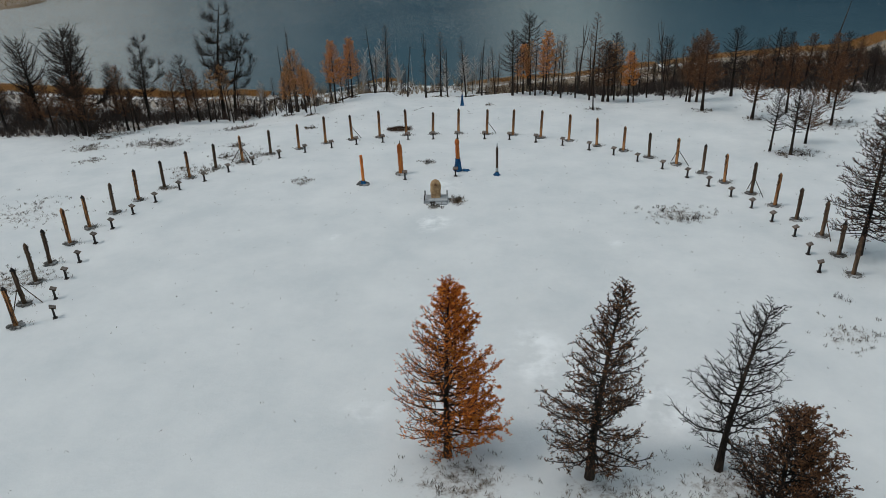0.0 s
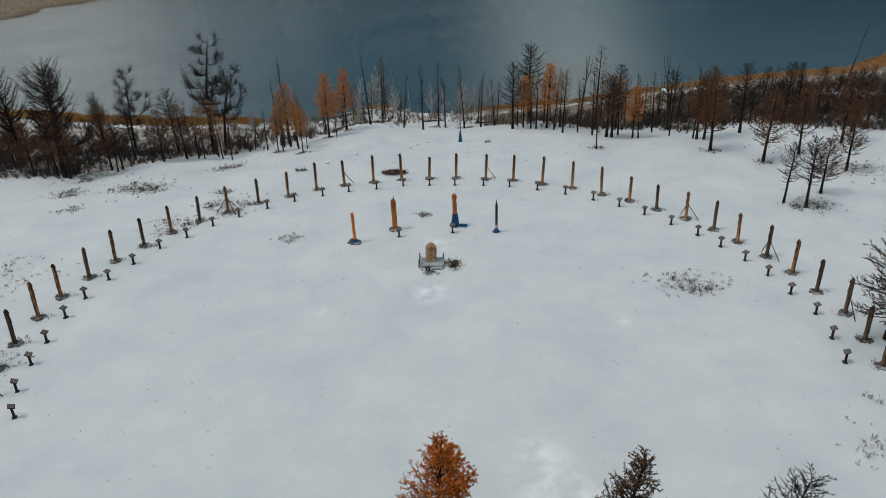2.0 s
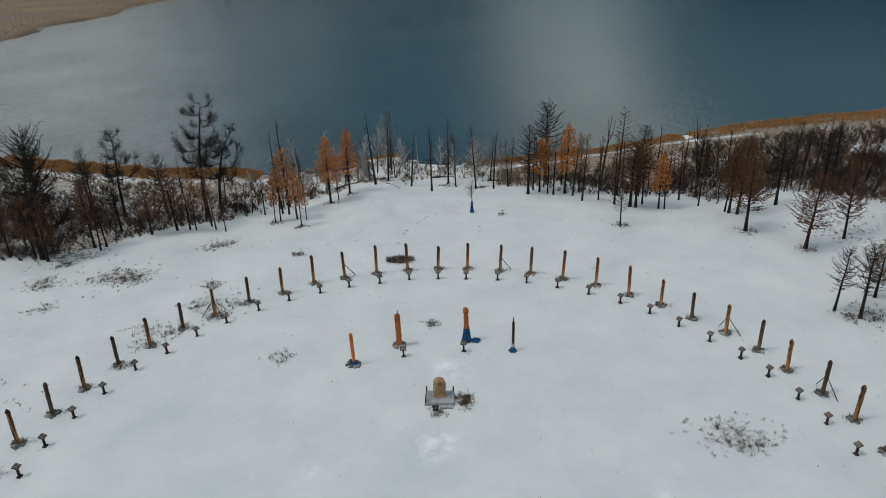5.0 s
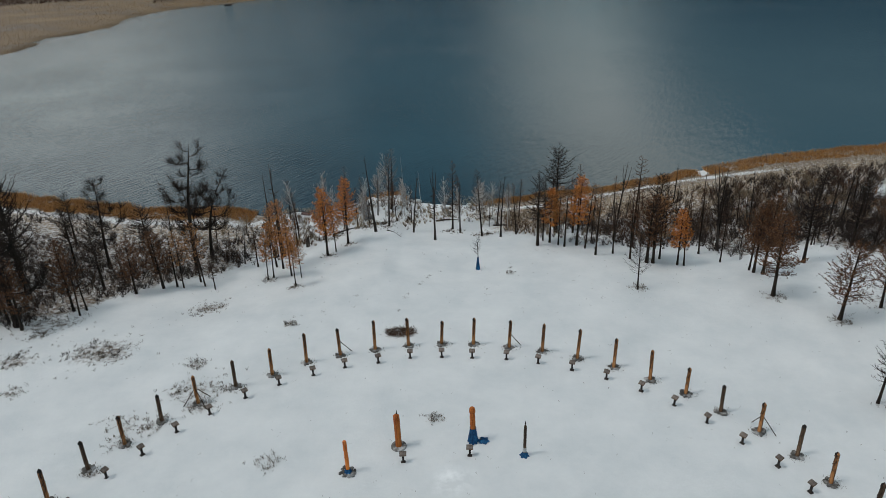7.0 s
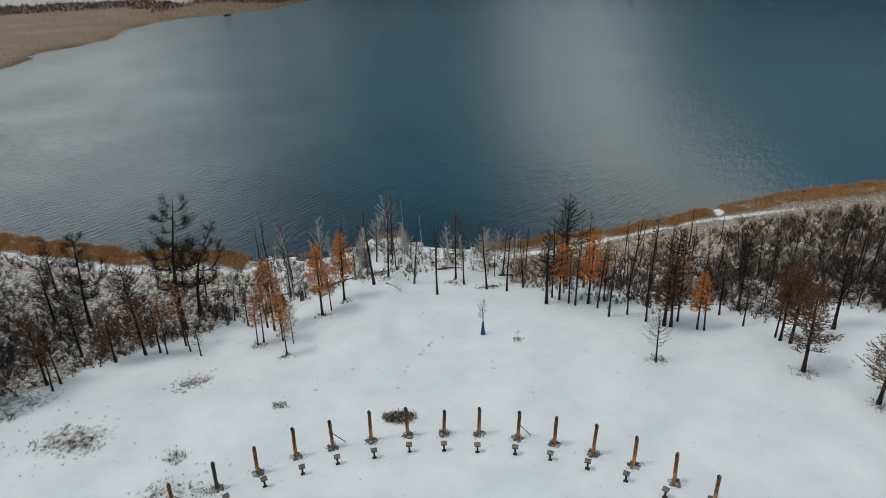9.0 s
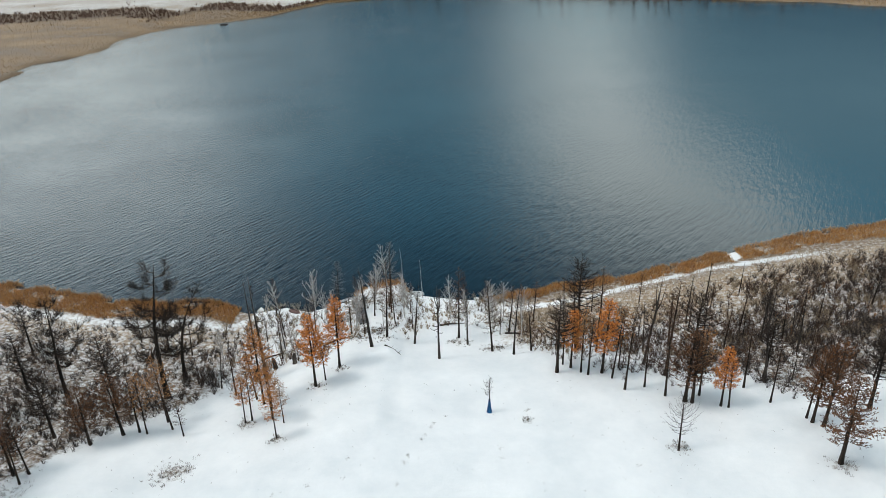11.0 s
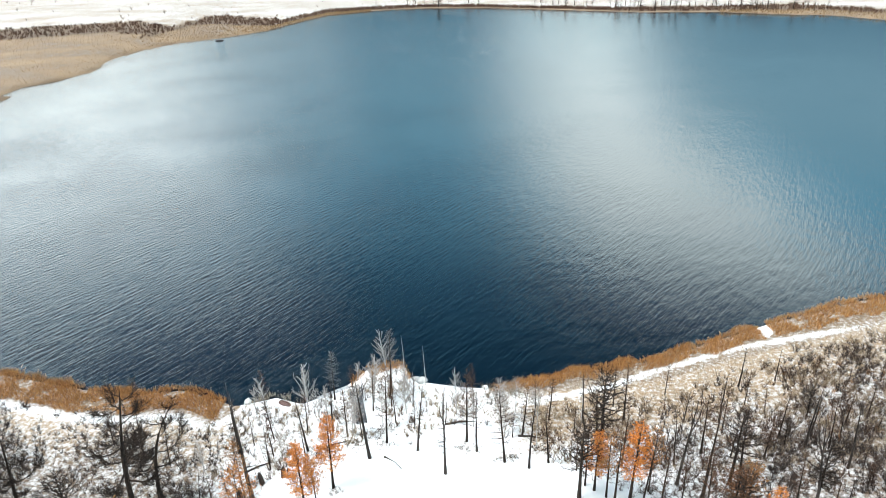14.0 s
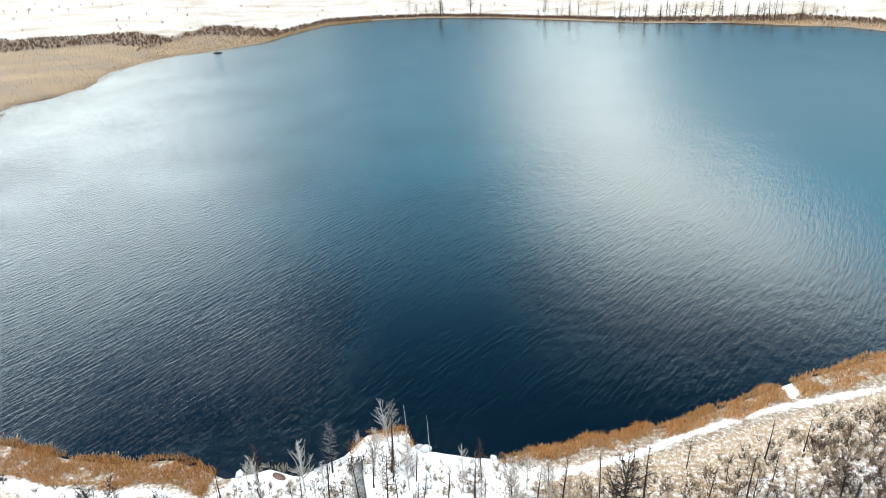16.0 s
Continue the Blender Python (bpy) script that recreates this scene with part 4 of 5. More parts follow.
# the four trees by the start, and those right of the ring
plant(conifer("larch_tree", "larch with orange autumn needles thick on one side", 9.6, 3.3, 11, "trees by the start", 140, 17, 4, NEEDLE_ORANGE, 2.3, None, TWIG_BROWN, 0.07, 0.18, bend=(0.3, 0), lw=1.9, lean_side=0.35, tw=0.017, needle_size=0.13, power=0.92, curve=0.85, reach=(0.62, 1.05), droop=0.2), -0.1, 26.4)
plant(conifer("larch_tree", "dark bare larch with fine upswept twigs and few brown needles", 10.3, 3.1, 12, "trees by the start", 130, 16, 5, NEEDLE_BROWN, 0.4, None, TWIG_DARK, 0.08, 0.21, bend=(0.9, 0), lw=1.9, tw=0.02, needle_size=0.13, power=1.15, curve=0.8, reach=(0.55, 1.12), droop=0.22), 6.5, 24.7)
plant(conifer("larch_tree", "sparse bare leaning larch with bowed dark limbs", 8.9, 2.6, 13, "trees by the start", 80, 15, 5, None, 0, None, TWIG_DARK, 0.13, 0.18, bend=(1.0, 0), lw=1.7, tw=0.018, droop=0.22, power=0.8, curve=0.95, reach=(0.45, 1.15)), 12.6, 24.9)
plant(conifer("larch_tree", "bushy young larch with rusty brown needles", 6.0, 3.0, 14, "trees by the start", 130, 14, 5, NEEDLE_BROWN, 1.5, None, TWIG_DARK, 0.04, 0.13, lw=1.6, tw=0.022, needle_size=0.125, lean_side=-0.2, curve=0.8, reach=(0.65, 1.05), power=0.8), 13.6, 21.4)
plant(conifer("larch_tree", "tall dark bare larch beside the ring of posts", 11.8, 3.6, 15, "trees right of the ring", 150, 13, 4, NEEDLE_BROWN, 0.25, None, TWIG, 0.14, 0.21, lw=1.5, tw=0.026, droop=0.25, power=0.8, needle_size=0.12), 31.0, 46.4)
plant(conifer("larch_tree", "small bare larch with spreading limbs", 5.2, 2.3, 16, "trees right of the ring", 55, 10, 2, None, 0, None, TWIG, 0.12, 0.12, tw=0.014), 32.6, 42.6)
plant(gnarled("big old dark larch with heavy crooked limbs swept upwards", 17.0, 3, 0.46, (1.4, 0.3), 18, 0.34), -33.0, 106.8)
plant(gnarled("old dark larch leaning away with crooked limbs", 12.6, 8, 0.46, (3.6, 0.4), 13, 0.34, 0.24), -32.4, 110.8)
plant(gnarled("old dark larch with a fan of upswept limbs", 13.2, 21, 0.50, (1.2, 0.2), 16, 0.30, 0.25), -45.2, 87.4)
plant(gnarled("old bare larch on the slope above the reeds", 12.6, 30, 0.40, (0.5, 0.2), 18, 0.34, 0.22), -44.5, 106.8)
plant(snag("long dead trunk leaning far over among the shrubs", 13.4, 41, 9, None, (0.5, 0.1), 0.17), 57.2, 104.0, None, 10.0, 0, (0, 7.5))

# kinds that stand in many places, each ten metres tall
ORANGE = [(conifer("larch_tree", "slender larch with fading orange needles at the wood's edge", 10, 2.3, 100 + k, "orange larches", 70, 9, 1, NEEDLE_FADED, 0.62, None, TWIG_BROWN, 0.38, 0.13, tw=0.014, needle_size=0.22, power=0.7), 10) for k in range(3)]
VIVID = [(conifer("larch_tree", "slender larch thick with bright orange needles", 10, 2.0, 110 + k, "orange larches", 90, 11, 2, NEEDLE_AMBER, 0.9, None, TWIG_BROWN, 0.32, 0.15, tw=0.016, needle_size=0.17, power=0.78), 10) for k in range(2)]
GREY = [(conifer("larch_tree", "grey lifeless larch at the water's edge", 10, 1.7, 130 + k, "grey larches", 60, 8, 2, None, 0, None, TWIG_GREY, 0.25, 0.14, tw=0.018), 10) for k in range(2)]
TAN = [(conifer("larch_tree", "thin larch with pale tan needles", 10, 1.9, 120 + k, "tan larches", 60, 8, 1, NEEDLE_TAN, 0.42, None, TWIG_BROWN, 0.38, 0.12, tw=0.013, needle_size=0.24, power=0.6), 10) for k in range(2)]
BROWN = [(conifer("larch_tree", "larch with rusty brown twigs and few needles", 10, 2.9, 140 + k, "brown larches", 80, 12, 3, NEEDLE_BROWN, 0.3, None, TWIG_BROWN, 0.24, 0.19, lw=1.5, curve=0.8, tw=0.019, needle_size=0.22), 10) for k in range(3)]
BARE = [(conifer("larch_tree", "tall dark bare larch with short drooping limbs", 10, 2.6, 160 + k, "bare larches", 66, 11, 2, None, 0, None, TWIG, 0.34, 0.19, lw=2.2, tw=0.027, droop=0.3, curve=0.75, power=0.6, reach=(0.35, 1.15)), 10) for k in range(4)]
BROAD = [(conifer("larch_tree", "big old dark larch with wide upswept limbs", 10, 3.2, 180 + k, "old larches", 80, 13, 4, None, 0, None, TWIG, 0.20, 0.27, bend=(0.3, 0.1), lw=2.4, tw=0.028, curve=1.1, droop=0.1, power=0.45, reach=(0.4, 1.1)), 10) for k in range(2)]
THIN = [(conifer("young_tree", "thin bare young tree with few short twigs", 10, 1.5, 200 + k, "young trees", 46, 7, 1, None, 0, None, TWIG_BROWN, 0.25, 0.14, tw=0.026, lw=1.8), 10) for k in range(3)]
SNAGS = [(snag("blackened dead standing trunk with broken limbs", 10, 220 + k, 24, bend=(0.35 - 0.3 * k, 0.2 * k), forked=k == 1), 10) for k in range(3)]
SNAGS.append((snag("bare dead spire without limbs", 10, 230, 4, bend=(0.25, 0)), 10))
BIRCHES = [(birch("bare white birch by the shore", 10, 240 + k, 1 + k), 10) for k in range(3)]
PALE_SNAGS = [(snag("pale barkless dead trunk by the water", 10, 234 + k, 8, BIRCH, (0.6 - k, 0.1), 0.09), 10) for k in range(2)]
SMALL = [(conifer("small_tree", "small bare tree with rounded spreading limbs", 10, 4.0, 250, "small trees", 46, 10, 2, None, 0, None, TWIG, 0.28, 0.20, tw=0.02, curve=0.9), 10)]

scatter(BROAD, [(-51.5, 99.6, 12.6), (-56.1, 97.7, 11.4)], 1, (0.9, 1.1))
scatter(SMALL, [(20.9, 93.4, 6.3)], 2, (0.7, 0.8))
scatter(VIVID, [(-13.4, 109.3, 9.0), (-15.5, 105.5, 9.3), (16.5, 107.3, 9.5), (27.7, 101.2, 7.4), (13.2, 108.6, 7.6)], 11, (1.0, 1.15))
scatter(ORANGE, [(-20.8, 103.2, 9.1), (-17.7, 96.1, 6.3), (-21.8, 99.5, 6.0), (-14.6, 106.6, 6.2), (-19.0, 99.8, 6.4)], 3)
scatter(GREY, [(-9.0, 128.6, 9.6), (-16.2, 127.6, 7.4)], 12)
scatter(TAN, [(-23.2, 110.4, 8.0), (-21.2, 99.9, 7.2), (-19.6, 102.0, 6.6), (-31.7, 98.4, 7.4), (-30.6, 101.0, 8.0), (14.2, 107.6, 8.0), (-17.6, 98.8, 5.5), (18.6, 108.4, 8.0), (26.1, 103.2, 8.4)], 4)
scatter(BROWN, [(35.0, 91.4, 9.6), (39.3, 85.8, 8.6), (-34.0, 98.1, 7.4), (35.4, 97.6, 8.8), (36.1, 96.8, 9.6), (-41.4, 91.6, 8.4), (-46.5, 88.2, 7.5), (-44.2, 86.6, 8.0), (40.6, 74.6, 6.0), (24.2, 102.0, 8.6), (47.0, 81.5, 8.0), (-49.6, 88.6, 7.0), (52, 92, 9.0), (-36.5, 96.3, 7.0), (44.6, 88.0, 8.6)], 5)
scatter(BARE, [(14.7, 113.4, 12.0), (27.5, 110.1, 9.6), (24.9, 101.8, 8.4), (11.5, 107.6, 9.6), (35.7, 72.4, 6.4), (37.3, 71.0, 7.4), (-49.8, 108.2, 8.0), (-40.8, 97.6, 8.6), (34.0, 105.8, 8.5), (50, 104, 8.5), (-37.0, 103.5, 9.2), (56, 97, 8.5), (-54, 116.7, 7.9), (42, 99.5, 9.5), (-57, 91, 7)], 6)
scatter(THIN, [(-8.6, 117.3, 11.0), (0.5, 118.7, 10.6), (4.6, 114.6, 9.8), (-27.9, 98.2, 4.8), (-32.6, 98.7, 7.2), (-29.6, 99.6, 7.6), (12.4, 109.3, 8.4), (14.9, 107.0, 8.6), (17.4, 106.2, 9.2), (18.3, 103.9, 9.4), (22.4, 103.0, 9.6), (20.6, 104.6, 7.5), (14.8, 115.0, 10.2), (19.3, 121.8, 8.6), (23.6, 107.2, 12.4), (30.4, 120.0, 6.5), (9.3, 113.8, 7.5), (26.6, 116.0, 8.5), (-25.0, 106.6, 6.0), (-22.0, 104.6, 7.8), (28.4, 100.9, 8.6), (33.0, 101.6, 8.0), (35.2, 98.4, 8.2), (-40.0, 90.2, 6.4), (7.0, 119.6, 7.0), (29.5, 112.4, 9.0), (-41.2, 119.5, 6.3), (-36.8, 117.4, 7.4), (-33.4, 116.2, 6.0), (16.9, 112.6, 8.2), (31.4, 104.6, 8.8)], 7, (0.8, 1.2), 4)
scatter(SNAGS, [(-22.4, 110.3, 13.2), (-1.9, 112.2, 10.6), (7.1, 113.0, 9.0), (-10.2, 114.2, 11.0), (-5.1, 116.9, 9.0), (34.0, 105.4, 11.5), (40.3, 111.6, 8.5), (-25.8, 117.8, 9.8), (1.6, 116.8, 8.0), (21.8, 109.5, 11.0), (30.6, 121.6, 7.2), (-17.8, 117.6, 8.0), (-27.4, 108.8, 5.2), (-15.4, 121, 7.5), (38, 116, 9), (54, 114, 8)], 8, (0.85, 1.15), 5)
scatter(BIRCHES, [(-9.4, 130.0, 8.4), (-18.9, 124.6, 8.2), (-11.0, 126.6, 7.6), (-23.4, 122.8, 7.2), (-0.6, 124.0, 6.6), (4.6, 122.4, 6.8), (-12.8, 119.4, 7.8), (1.4, 121.6, 6.4), (-6.8, 124.2, 5.8), (9.0, 121.8, 6.2), (-16.6, 124.4, 5.0), (-28.8, 114.6, 5.0), (-9.4, 121.2, 6.0)], 9, (0.8, 1.1), 4)
# more of the thin growth on the point and along the slopes
def thicket(kinds, count, box, seed, hs, keep_off=1.3):
    rnd, spots = random.Random(seed), []
    while len(spots) < count:
        x, y = rnd.uniform(box[0], box[1]), rnd.uniform(box[2], box[3])
        if float(in_wood(x, y)) > 0.22 and all(math.hypot(x - a, y - b) > keep_off for a, b, _ in spots):
            spots.append((x, y, rnd.uniform(*hs)))
    for n, (x, y, h) in enumerate(spots):
        copy_thing_plain(kinds[rnd.randrange(len(kinds))][0], scaled(x, y, gz(x, y) - 0.03, rnd.uniform(0, 360), h / 10, h / 10 * rnd.uniform(0.9, 1.2), (rnd.uniform(-4, 4), rnd.uniform(-4, 4))))


thicket(THIN, 26, (-26, 12, 113, 131), 31, (3.0, 6.5))
thicket(THIN + SNAGS, 40, (10, 62, 102, 130), 32, (3.2, 7.0), 2.0)
thicket(BARE + THIN + BROWN[:1], 18, (-90, -35, 88, 108), 33, (4, 7), 2.6)
thicket(BARE + BROWN, 14, (40, 100, 94, 116), 34, (4.5, 8), 3.0)
thicket(THIN + BARE[:2], 26, (36, 96, 104, 124), 36, (3.5, 6.5), 2.2)
thicket(BIRCHES, 9, (-27, 10, 116, 131), 35, (3.5, 6.5), 2.0)
scatter(PALE_SNAGS, [(-7.4, 130.7, 7.6), (-4.6, 130.6, 5.9), (-22.6, 116.5, 6.0), (8.4, 117.5, 6.5), (14.2, 121.5, 6.5)], 10, (0.9, 1.1), 4)
stump = thing("tree_stump", "short dark broken tree stump in the snow", "stump", "stumps", pose(-19.7, 113.4, gz(-19.7, 113.4)))
part("stump", Geo().tube([(0, 0, -0.2), (0, 0, 0.3), (0.05, 0, 1.1), (0.12, 0, 1.5)], [0.36, 0.27, 0.24, 0.10], 9), DEADWOOD, stump)
for x, y in ((-21.9, 112.6), (-23.6, 110.2)):
    copy_thing(stump, pose(x, y, gz(x, y), 4, 3, x * 40))
for x, y, L, a, g_ in ((-8.6, 114.2, 2.6, -38, 1), (-16.5, 117.5, 3.6, 12, 2), (-24.2, 114.5, 3.0, 30, 3), (-2.0, 122.0, 3.4, 8, 4), (6.5, 119.5, 3.0, -15, 5)):
    log = Geo().tube([(0, 0, 0.08), (L * 0.5, 0.1, 0.16), (L, 0, 0.10)], [0.13, 0.10, 0.04], 7)
    for k in range(5):
        log.spike((L * (0.35 + 0.12 * k), 0.05, 0.14), (L * (0.42 + 0.12 * k), 0.5 * (-1) ** k, 0.45), 0.02)
    tagged(part("fallen_log", log, DEADWOOD), "fallen dead trunk lying in the snow", "fallen log", "fallen logs").matrix_basis = pose(x, y, gz(x, y), 0, -math.degrees(math.atan2(gz(x + L * math.cos(radians(a)), y + L * math.sin(radians(a))) - gz(x, y), L)), a)


# ---- undergrowth, grass and reeds ----
def shrub(g, x, y, h, rnd, n=9, w=0.012):
    z = gz(x, y) - 0.05
    for _ in range(n):
        a, o = rnd.uniform(0, 6.28), rnd.uniform(0.15, 0.62)
        s = Vector((x + rnd.uniform(-0.12, 0.12), y + rnd.uniform(-0.12, 0.12), z))
        e = s + Vector((o * h * math.cos(a), o * h * math.sin(a), h * rnd.uniform(0.6, 1.05)))
        g.spike(s, e, w)
        for _ in range(rnd.randint(1, 2)):
            c = s.lerp(e, rnd.uniform(0.3, 0.9))
            g.spike(c, c + Vector((rnd.uniform(-0.3, 0.3), rnd.uniform(-0.3, 0.3), rnd.uniform(0.1, 0.35))) * h, w * 0.8)


def undergrowth(name, x0, x1, y0, y1, count, mat, seed, hs, label):
    rnd, g = random.Random(seed), Geo()
    xs, ys = [], []
    while len(xs) < count:
        x, y = rnd.uniform(x0, x1), rnd.uniform(y0, y1)
        clump = 0.5 + 1.3 * noise.noise(Vector((x * 0.22, y * 0.22, seed)))
        if rnd.random() < float(in_wood(x, y)) * clump:
            xs.append(x)
            ys.append(y)
    for x, y in zip(xs, ys):
        shrub(g, x, y, rnd.uniform(*hs), rnd, rnd.randint(7, 10), 0.023)
    tagged(part(name, g, mat), label, "undergrowth", kind="stuff")


undergrowth("undergrowth", -105, -22, 84, 117, 2300, SHRUB_GREY, 1, (0.5, 1.6), "dark bare shrubs on the wooded slope to the lake")
undergrowth("undergrowth", -105, -22, 115, 134, 1100, SHRUB_GREY, 14, (0.5, 1.4), "low grey shrubs in the snow above the reeds")
undergrowth("undergrowth", 8, 110, 90, 119, 2700, SHRUB_GREY, 2, (0.5, 1.7), "dark bare shrubs on the wooded slope to the lake")
undergrowth("undergrowth", 10, 110, 116, 150, 1700, SHRUB_GREY, 15, (0.6, 1.7), "low grey shrubs in the snow above the track")
undergrowth("undergrowth", 8, 62, 112, 146, 1200, STRAW_TWIG, 16, (0.4, 1.3), "pale straw-coloured shrubs on the snowy slope")
undergrowth("undergrowth", 24, 112, 96, 118, 1100, SHRUB, 12, (0.9, 2.0), "dark bare shrubs thick on the snowy slope")
undergrowth("undergrowth", -100, -27, 86, 112, 1050, SHRUB, 13, (0.8, 1.8), "dark bare shrubs thick on the snowy slope")
undergrowth("undergrowth", -100, 105, 84, 120, 700, SHRUB_BROWN, 3, (0.8, 2.6), "red-brown bare shrubs among the trees")
undergrowth("undergrowth", 24, 110, 117, 140, 700, SHRUB_BROWN, 18, (0.9, 2.2), "red-brown bare shrubs above the shore track")
undergrowth("undergrowth", 40, 105, 116, 134, 160, NEEDLE_TAN, 17, (0.5, 1.4), "rusty shrubs on the slope")
undergrowth("undergrowth", -28, 14, 112, 132, 520, STRAW_TWIG, 19, (0.3, 1.0), "pale dry stalks in the snow on the point")
undergrowth("undergrowth", 44, 112, 112, 148, 1000, SHRUB, 22, (0.8, 1.9), "dark bare shrubs between the slope and the reeds")
undergrowth("undergrowth", 40, 106, 92, 118, 900, SHRUB, 20, (0.7, 1.7), "dark bare shrubs crowding the slope")
undergrowth("undergrowth", -24, 24, 104, 133, 240, SHRUB_BROWN, 4, (0.5, 1.7), "thin bare shrubs near the point")
# straw-coloured bushes by the shore
for x, y, h, k in ((-33.5, 119.5, 3.4, 1), (-30.6, 121.6, 3.0, 2), (-36.4, 121.8, 2.8, 3), (-27.8, 123.2, 2.2, 4), (-20.2, 124.6, 2.6, 5), (-9.2, 127.6, 2.0, 6), (-4.8, 127.6, 1.8, 7), (3.4, 127.4, 2.6, 8), (6.4, 128.2, 2.8, 9), (1.4, 126.6, 2.0, 10), (-13.0, 117.6, 3.0, 11), (9.6, 119.4, 3.0, 12), (18.4, 117.4, 2.8, 13), (-34.6, 115.6, 3.0, 14)):
    bush, rnd = Geo(), random.Random(700 + k)
    shrub(bush, 0, 0, h, rnd, 26, 0.022)
    bush.v = [v - Vector((0, 0, gz(0, 0))) for v in bush.v]
    ob = tagged(part("bush", bush, STRAW_TWIG), "straw-coloured bare bush with many thin stems", "bush", "straw-coloured bushes")
    ob.matrix_basis = pose(x, y, gz(x, y))


def reeds(name, x0, x1, count, mat, seed, hs, belt, label, far=False):
    rnd, g = random.Random(seed), Geo()
    for _ in range(count):
        x = rnd.uniform(x0, x1)
        wide = float(np.interp(x, *belt))
        u = rnd.random()
        y = float(line(FAR, x)) + u * wide - 0.5 if far else float(line(SHORE, x)) - u * wide + 0.5 + 1.3 * noise.noise(Vector((x * 0.3, 1.7, 2))) + 0.5 * noise.noise(Vector((x * 1.1, 4.7, 2)))
        if not far and (abs(x - 44.4) < 0.9):
            continue
        q = noise.noise(Vector((x * 0.35, y * 0.35, seed)))
        if q + 0.6 * noise.noise(Vector((x * 1.1, y * 1.4, seed + 3))) < (-0.38 if mat == REED else -0.3):
            continue
        h = rnd.uniform(*hs) * (1 + 0.6 * q)
        x += float(bay(y)) * far
        z = max(gz(x, y), WATER_Z - 0.3)
        a = rnd.uniform(0, 6.28)
        e = Vector((x + rnd.uniform(-0.6, 0.6) * h, y + rnd.uniform(-0.6, 0.6) * h, z + h))
        g.blade((x, y, z), e, 0.024 * (3.5 if far else 1), (math.cos(a), math.sin(a), 0))
    tagged(part(name, g, mat), label, "reeds", kind="stuff")


reeds("reeds", -100, -30.5, 40000, REED, 5, (0.3, 0.85), ([-110, -60, -31], [8, 6, 5]), "belt of orange-brown dry reeds along the shore")
reeds("reeds", 4, 112, 48000, REED, 6, (0.3, 0.8), ([2, 10, 26, 50, 112], [1.2, 3.0, 3.0, 5, 9]), "belt of orange-brown dry reeds along the shore")
reeds("reeds", -14.5, -6.8, 1700, REED, 7, (0.35, 0.9), ([-15, -7], [3.0, 2.2]), "dry reeds round the snowy point")
reeds("reeds", -27, -22, 260, REED_PALE, 8, (0.5, 1.0), ([-30, -20], [1.6, 1.4]), "pale dry reeds by the water")
reeds("reeds", 4, 90, 13000, REED_PALE, 9, (0.3, 0.75), ([2, 10, 26, 50, 112], [9, 10, 10, 12, 14]), "pale dry grass beside the shore track")
reeds("reeds", -330, -50, 24000, REED_FAR, 10, (0.4, 1.0), FAR_BAND, "wide pale reed bed on the far shore", True)
reeds("reeds", 150, 330, 4500, REED_FAR, 11, (0.8, 1.8), FAR_BAND, "pale reed bed on the far shore", True)

tufts = Geo()
rnd = random.Random(21)
for cx, cy, r, a in PATCHES:
    for _ in range(int(26 * r * (0.6 + a))):
        x, y = cx + rnd.gauss(0, r * 0.45), cy + rnd.gauss(0, r * 0.38)
        z = gz(x, y)
        for _ in range(rnd.randint(5, 11)):
            b, h = rnd.uniform(0, 6.28), rnd.uniform(0.10, 0.30)
            px, py = x + rnd.uniform(-0.14, 0.14), y + rnd.uniform(-0.14, 0.14)
            tufts.blade((px, py, z), (px + rnd.uniform(-0.16, 0.16), py + rnd.uniform(-0.16, 0.16), z + h), 0.016, (math.cos(b), math.sin(b), 0))
# tufts round each post; shifted right, they also stand in for its shadow
for i in range(36):
    cx, cy, _ = ring_at(i, 30.2)
    for _ in range(60):
        a, q = rnd.uniform(0, 6.28), rnd.uniform(0.3, 0.95)
        px, py = cx + q * math.cos(a) + 0.15, cy + 0.8 * q * math.sin(a)
        z, b, h = gz(px, py), rnd.uniform(0, 6.28), rnd.uniform(0.06, 0.22)
        tufts.blade((px, py, z), (px + rnd.uniform(-0.14, 0.14), py + rnd.uniform(-0.14, 0.14), z + h), 0.018, (math.cos(b), math.sin(b), 0))
for _ in range(1300):
    x, y = rnd.uniform(-48, 46), rnd.uniform(18, 106)
    z = gz(x, y)
    for _ in range(rnd.randint(1, 4)):
        b, h = rnd.uniform(0, 6.28), rnd.uniform(0.05, 0.16)
        px, py = x + rnd.uniform(-0.1, 0.1), y + rnd.uniform(-0.1, 0.1)
        tufts.blade((px, py, z), (px + rnd.uniform(-0.1, 0.1), py + rnd.uniform(-0.1, 0.1), z + h), 0.014, (math.cos(b), math.sin(b), 0))
# a line of trodden spots towards the point
for x, y in [(-4.8, 91.8), (-4.5, 92.7), (-3.3, 95.1), (-3.0, 95.9), (-2.5, 97.2), (-2.2, 97.9), (-1.1, 99.2), (-5.3, 89.0), (4.1, 93.6), (4.2, 92.3), (7.3, 99.9), (7.6, 100.2), (16.6, 91.3), (-13.2, 88.8), (-10.2, 92.2), (-10.2, 89.6)]:
    for _ in range(26):
        px, py = x + rnd.gauss(0, 0.13), y + rnd.gauss(0, 0.16)
        z, b = gz(px, py), rnd.uniform(0, 6.28)
        tufts.blade((px, py, z), (px + rnd.uniform(-0.1, 0.1), py + rnd.uniform(-0.1, 0.1), z + rnd.uniform(0.03, 0.09)), 0.02, (math.cos(b), math.sin(b), 0))
tagged(part("grass", tufts, GRASS), "dry grass tufts poking through the snow", "grass", kind="stuff")


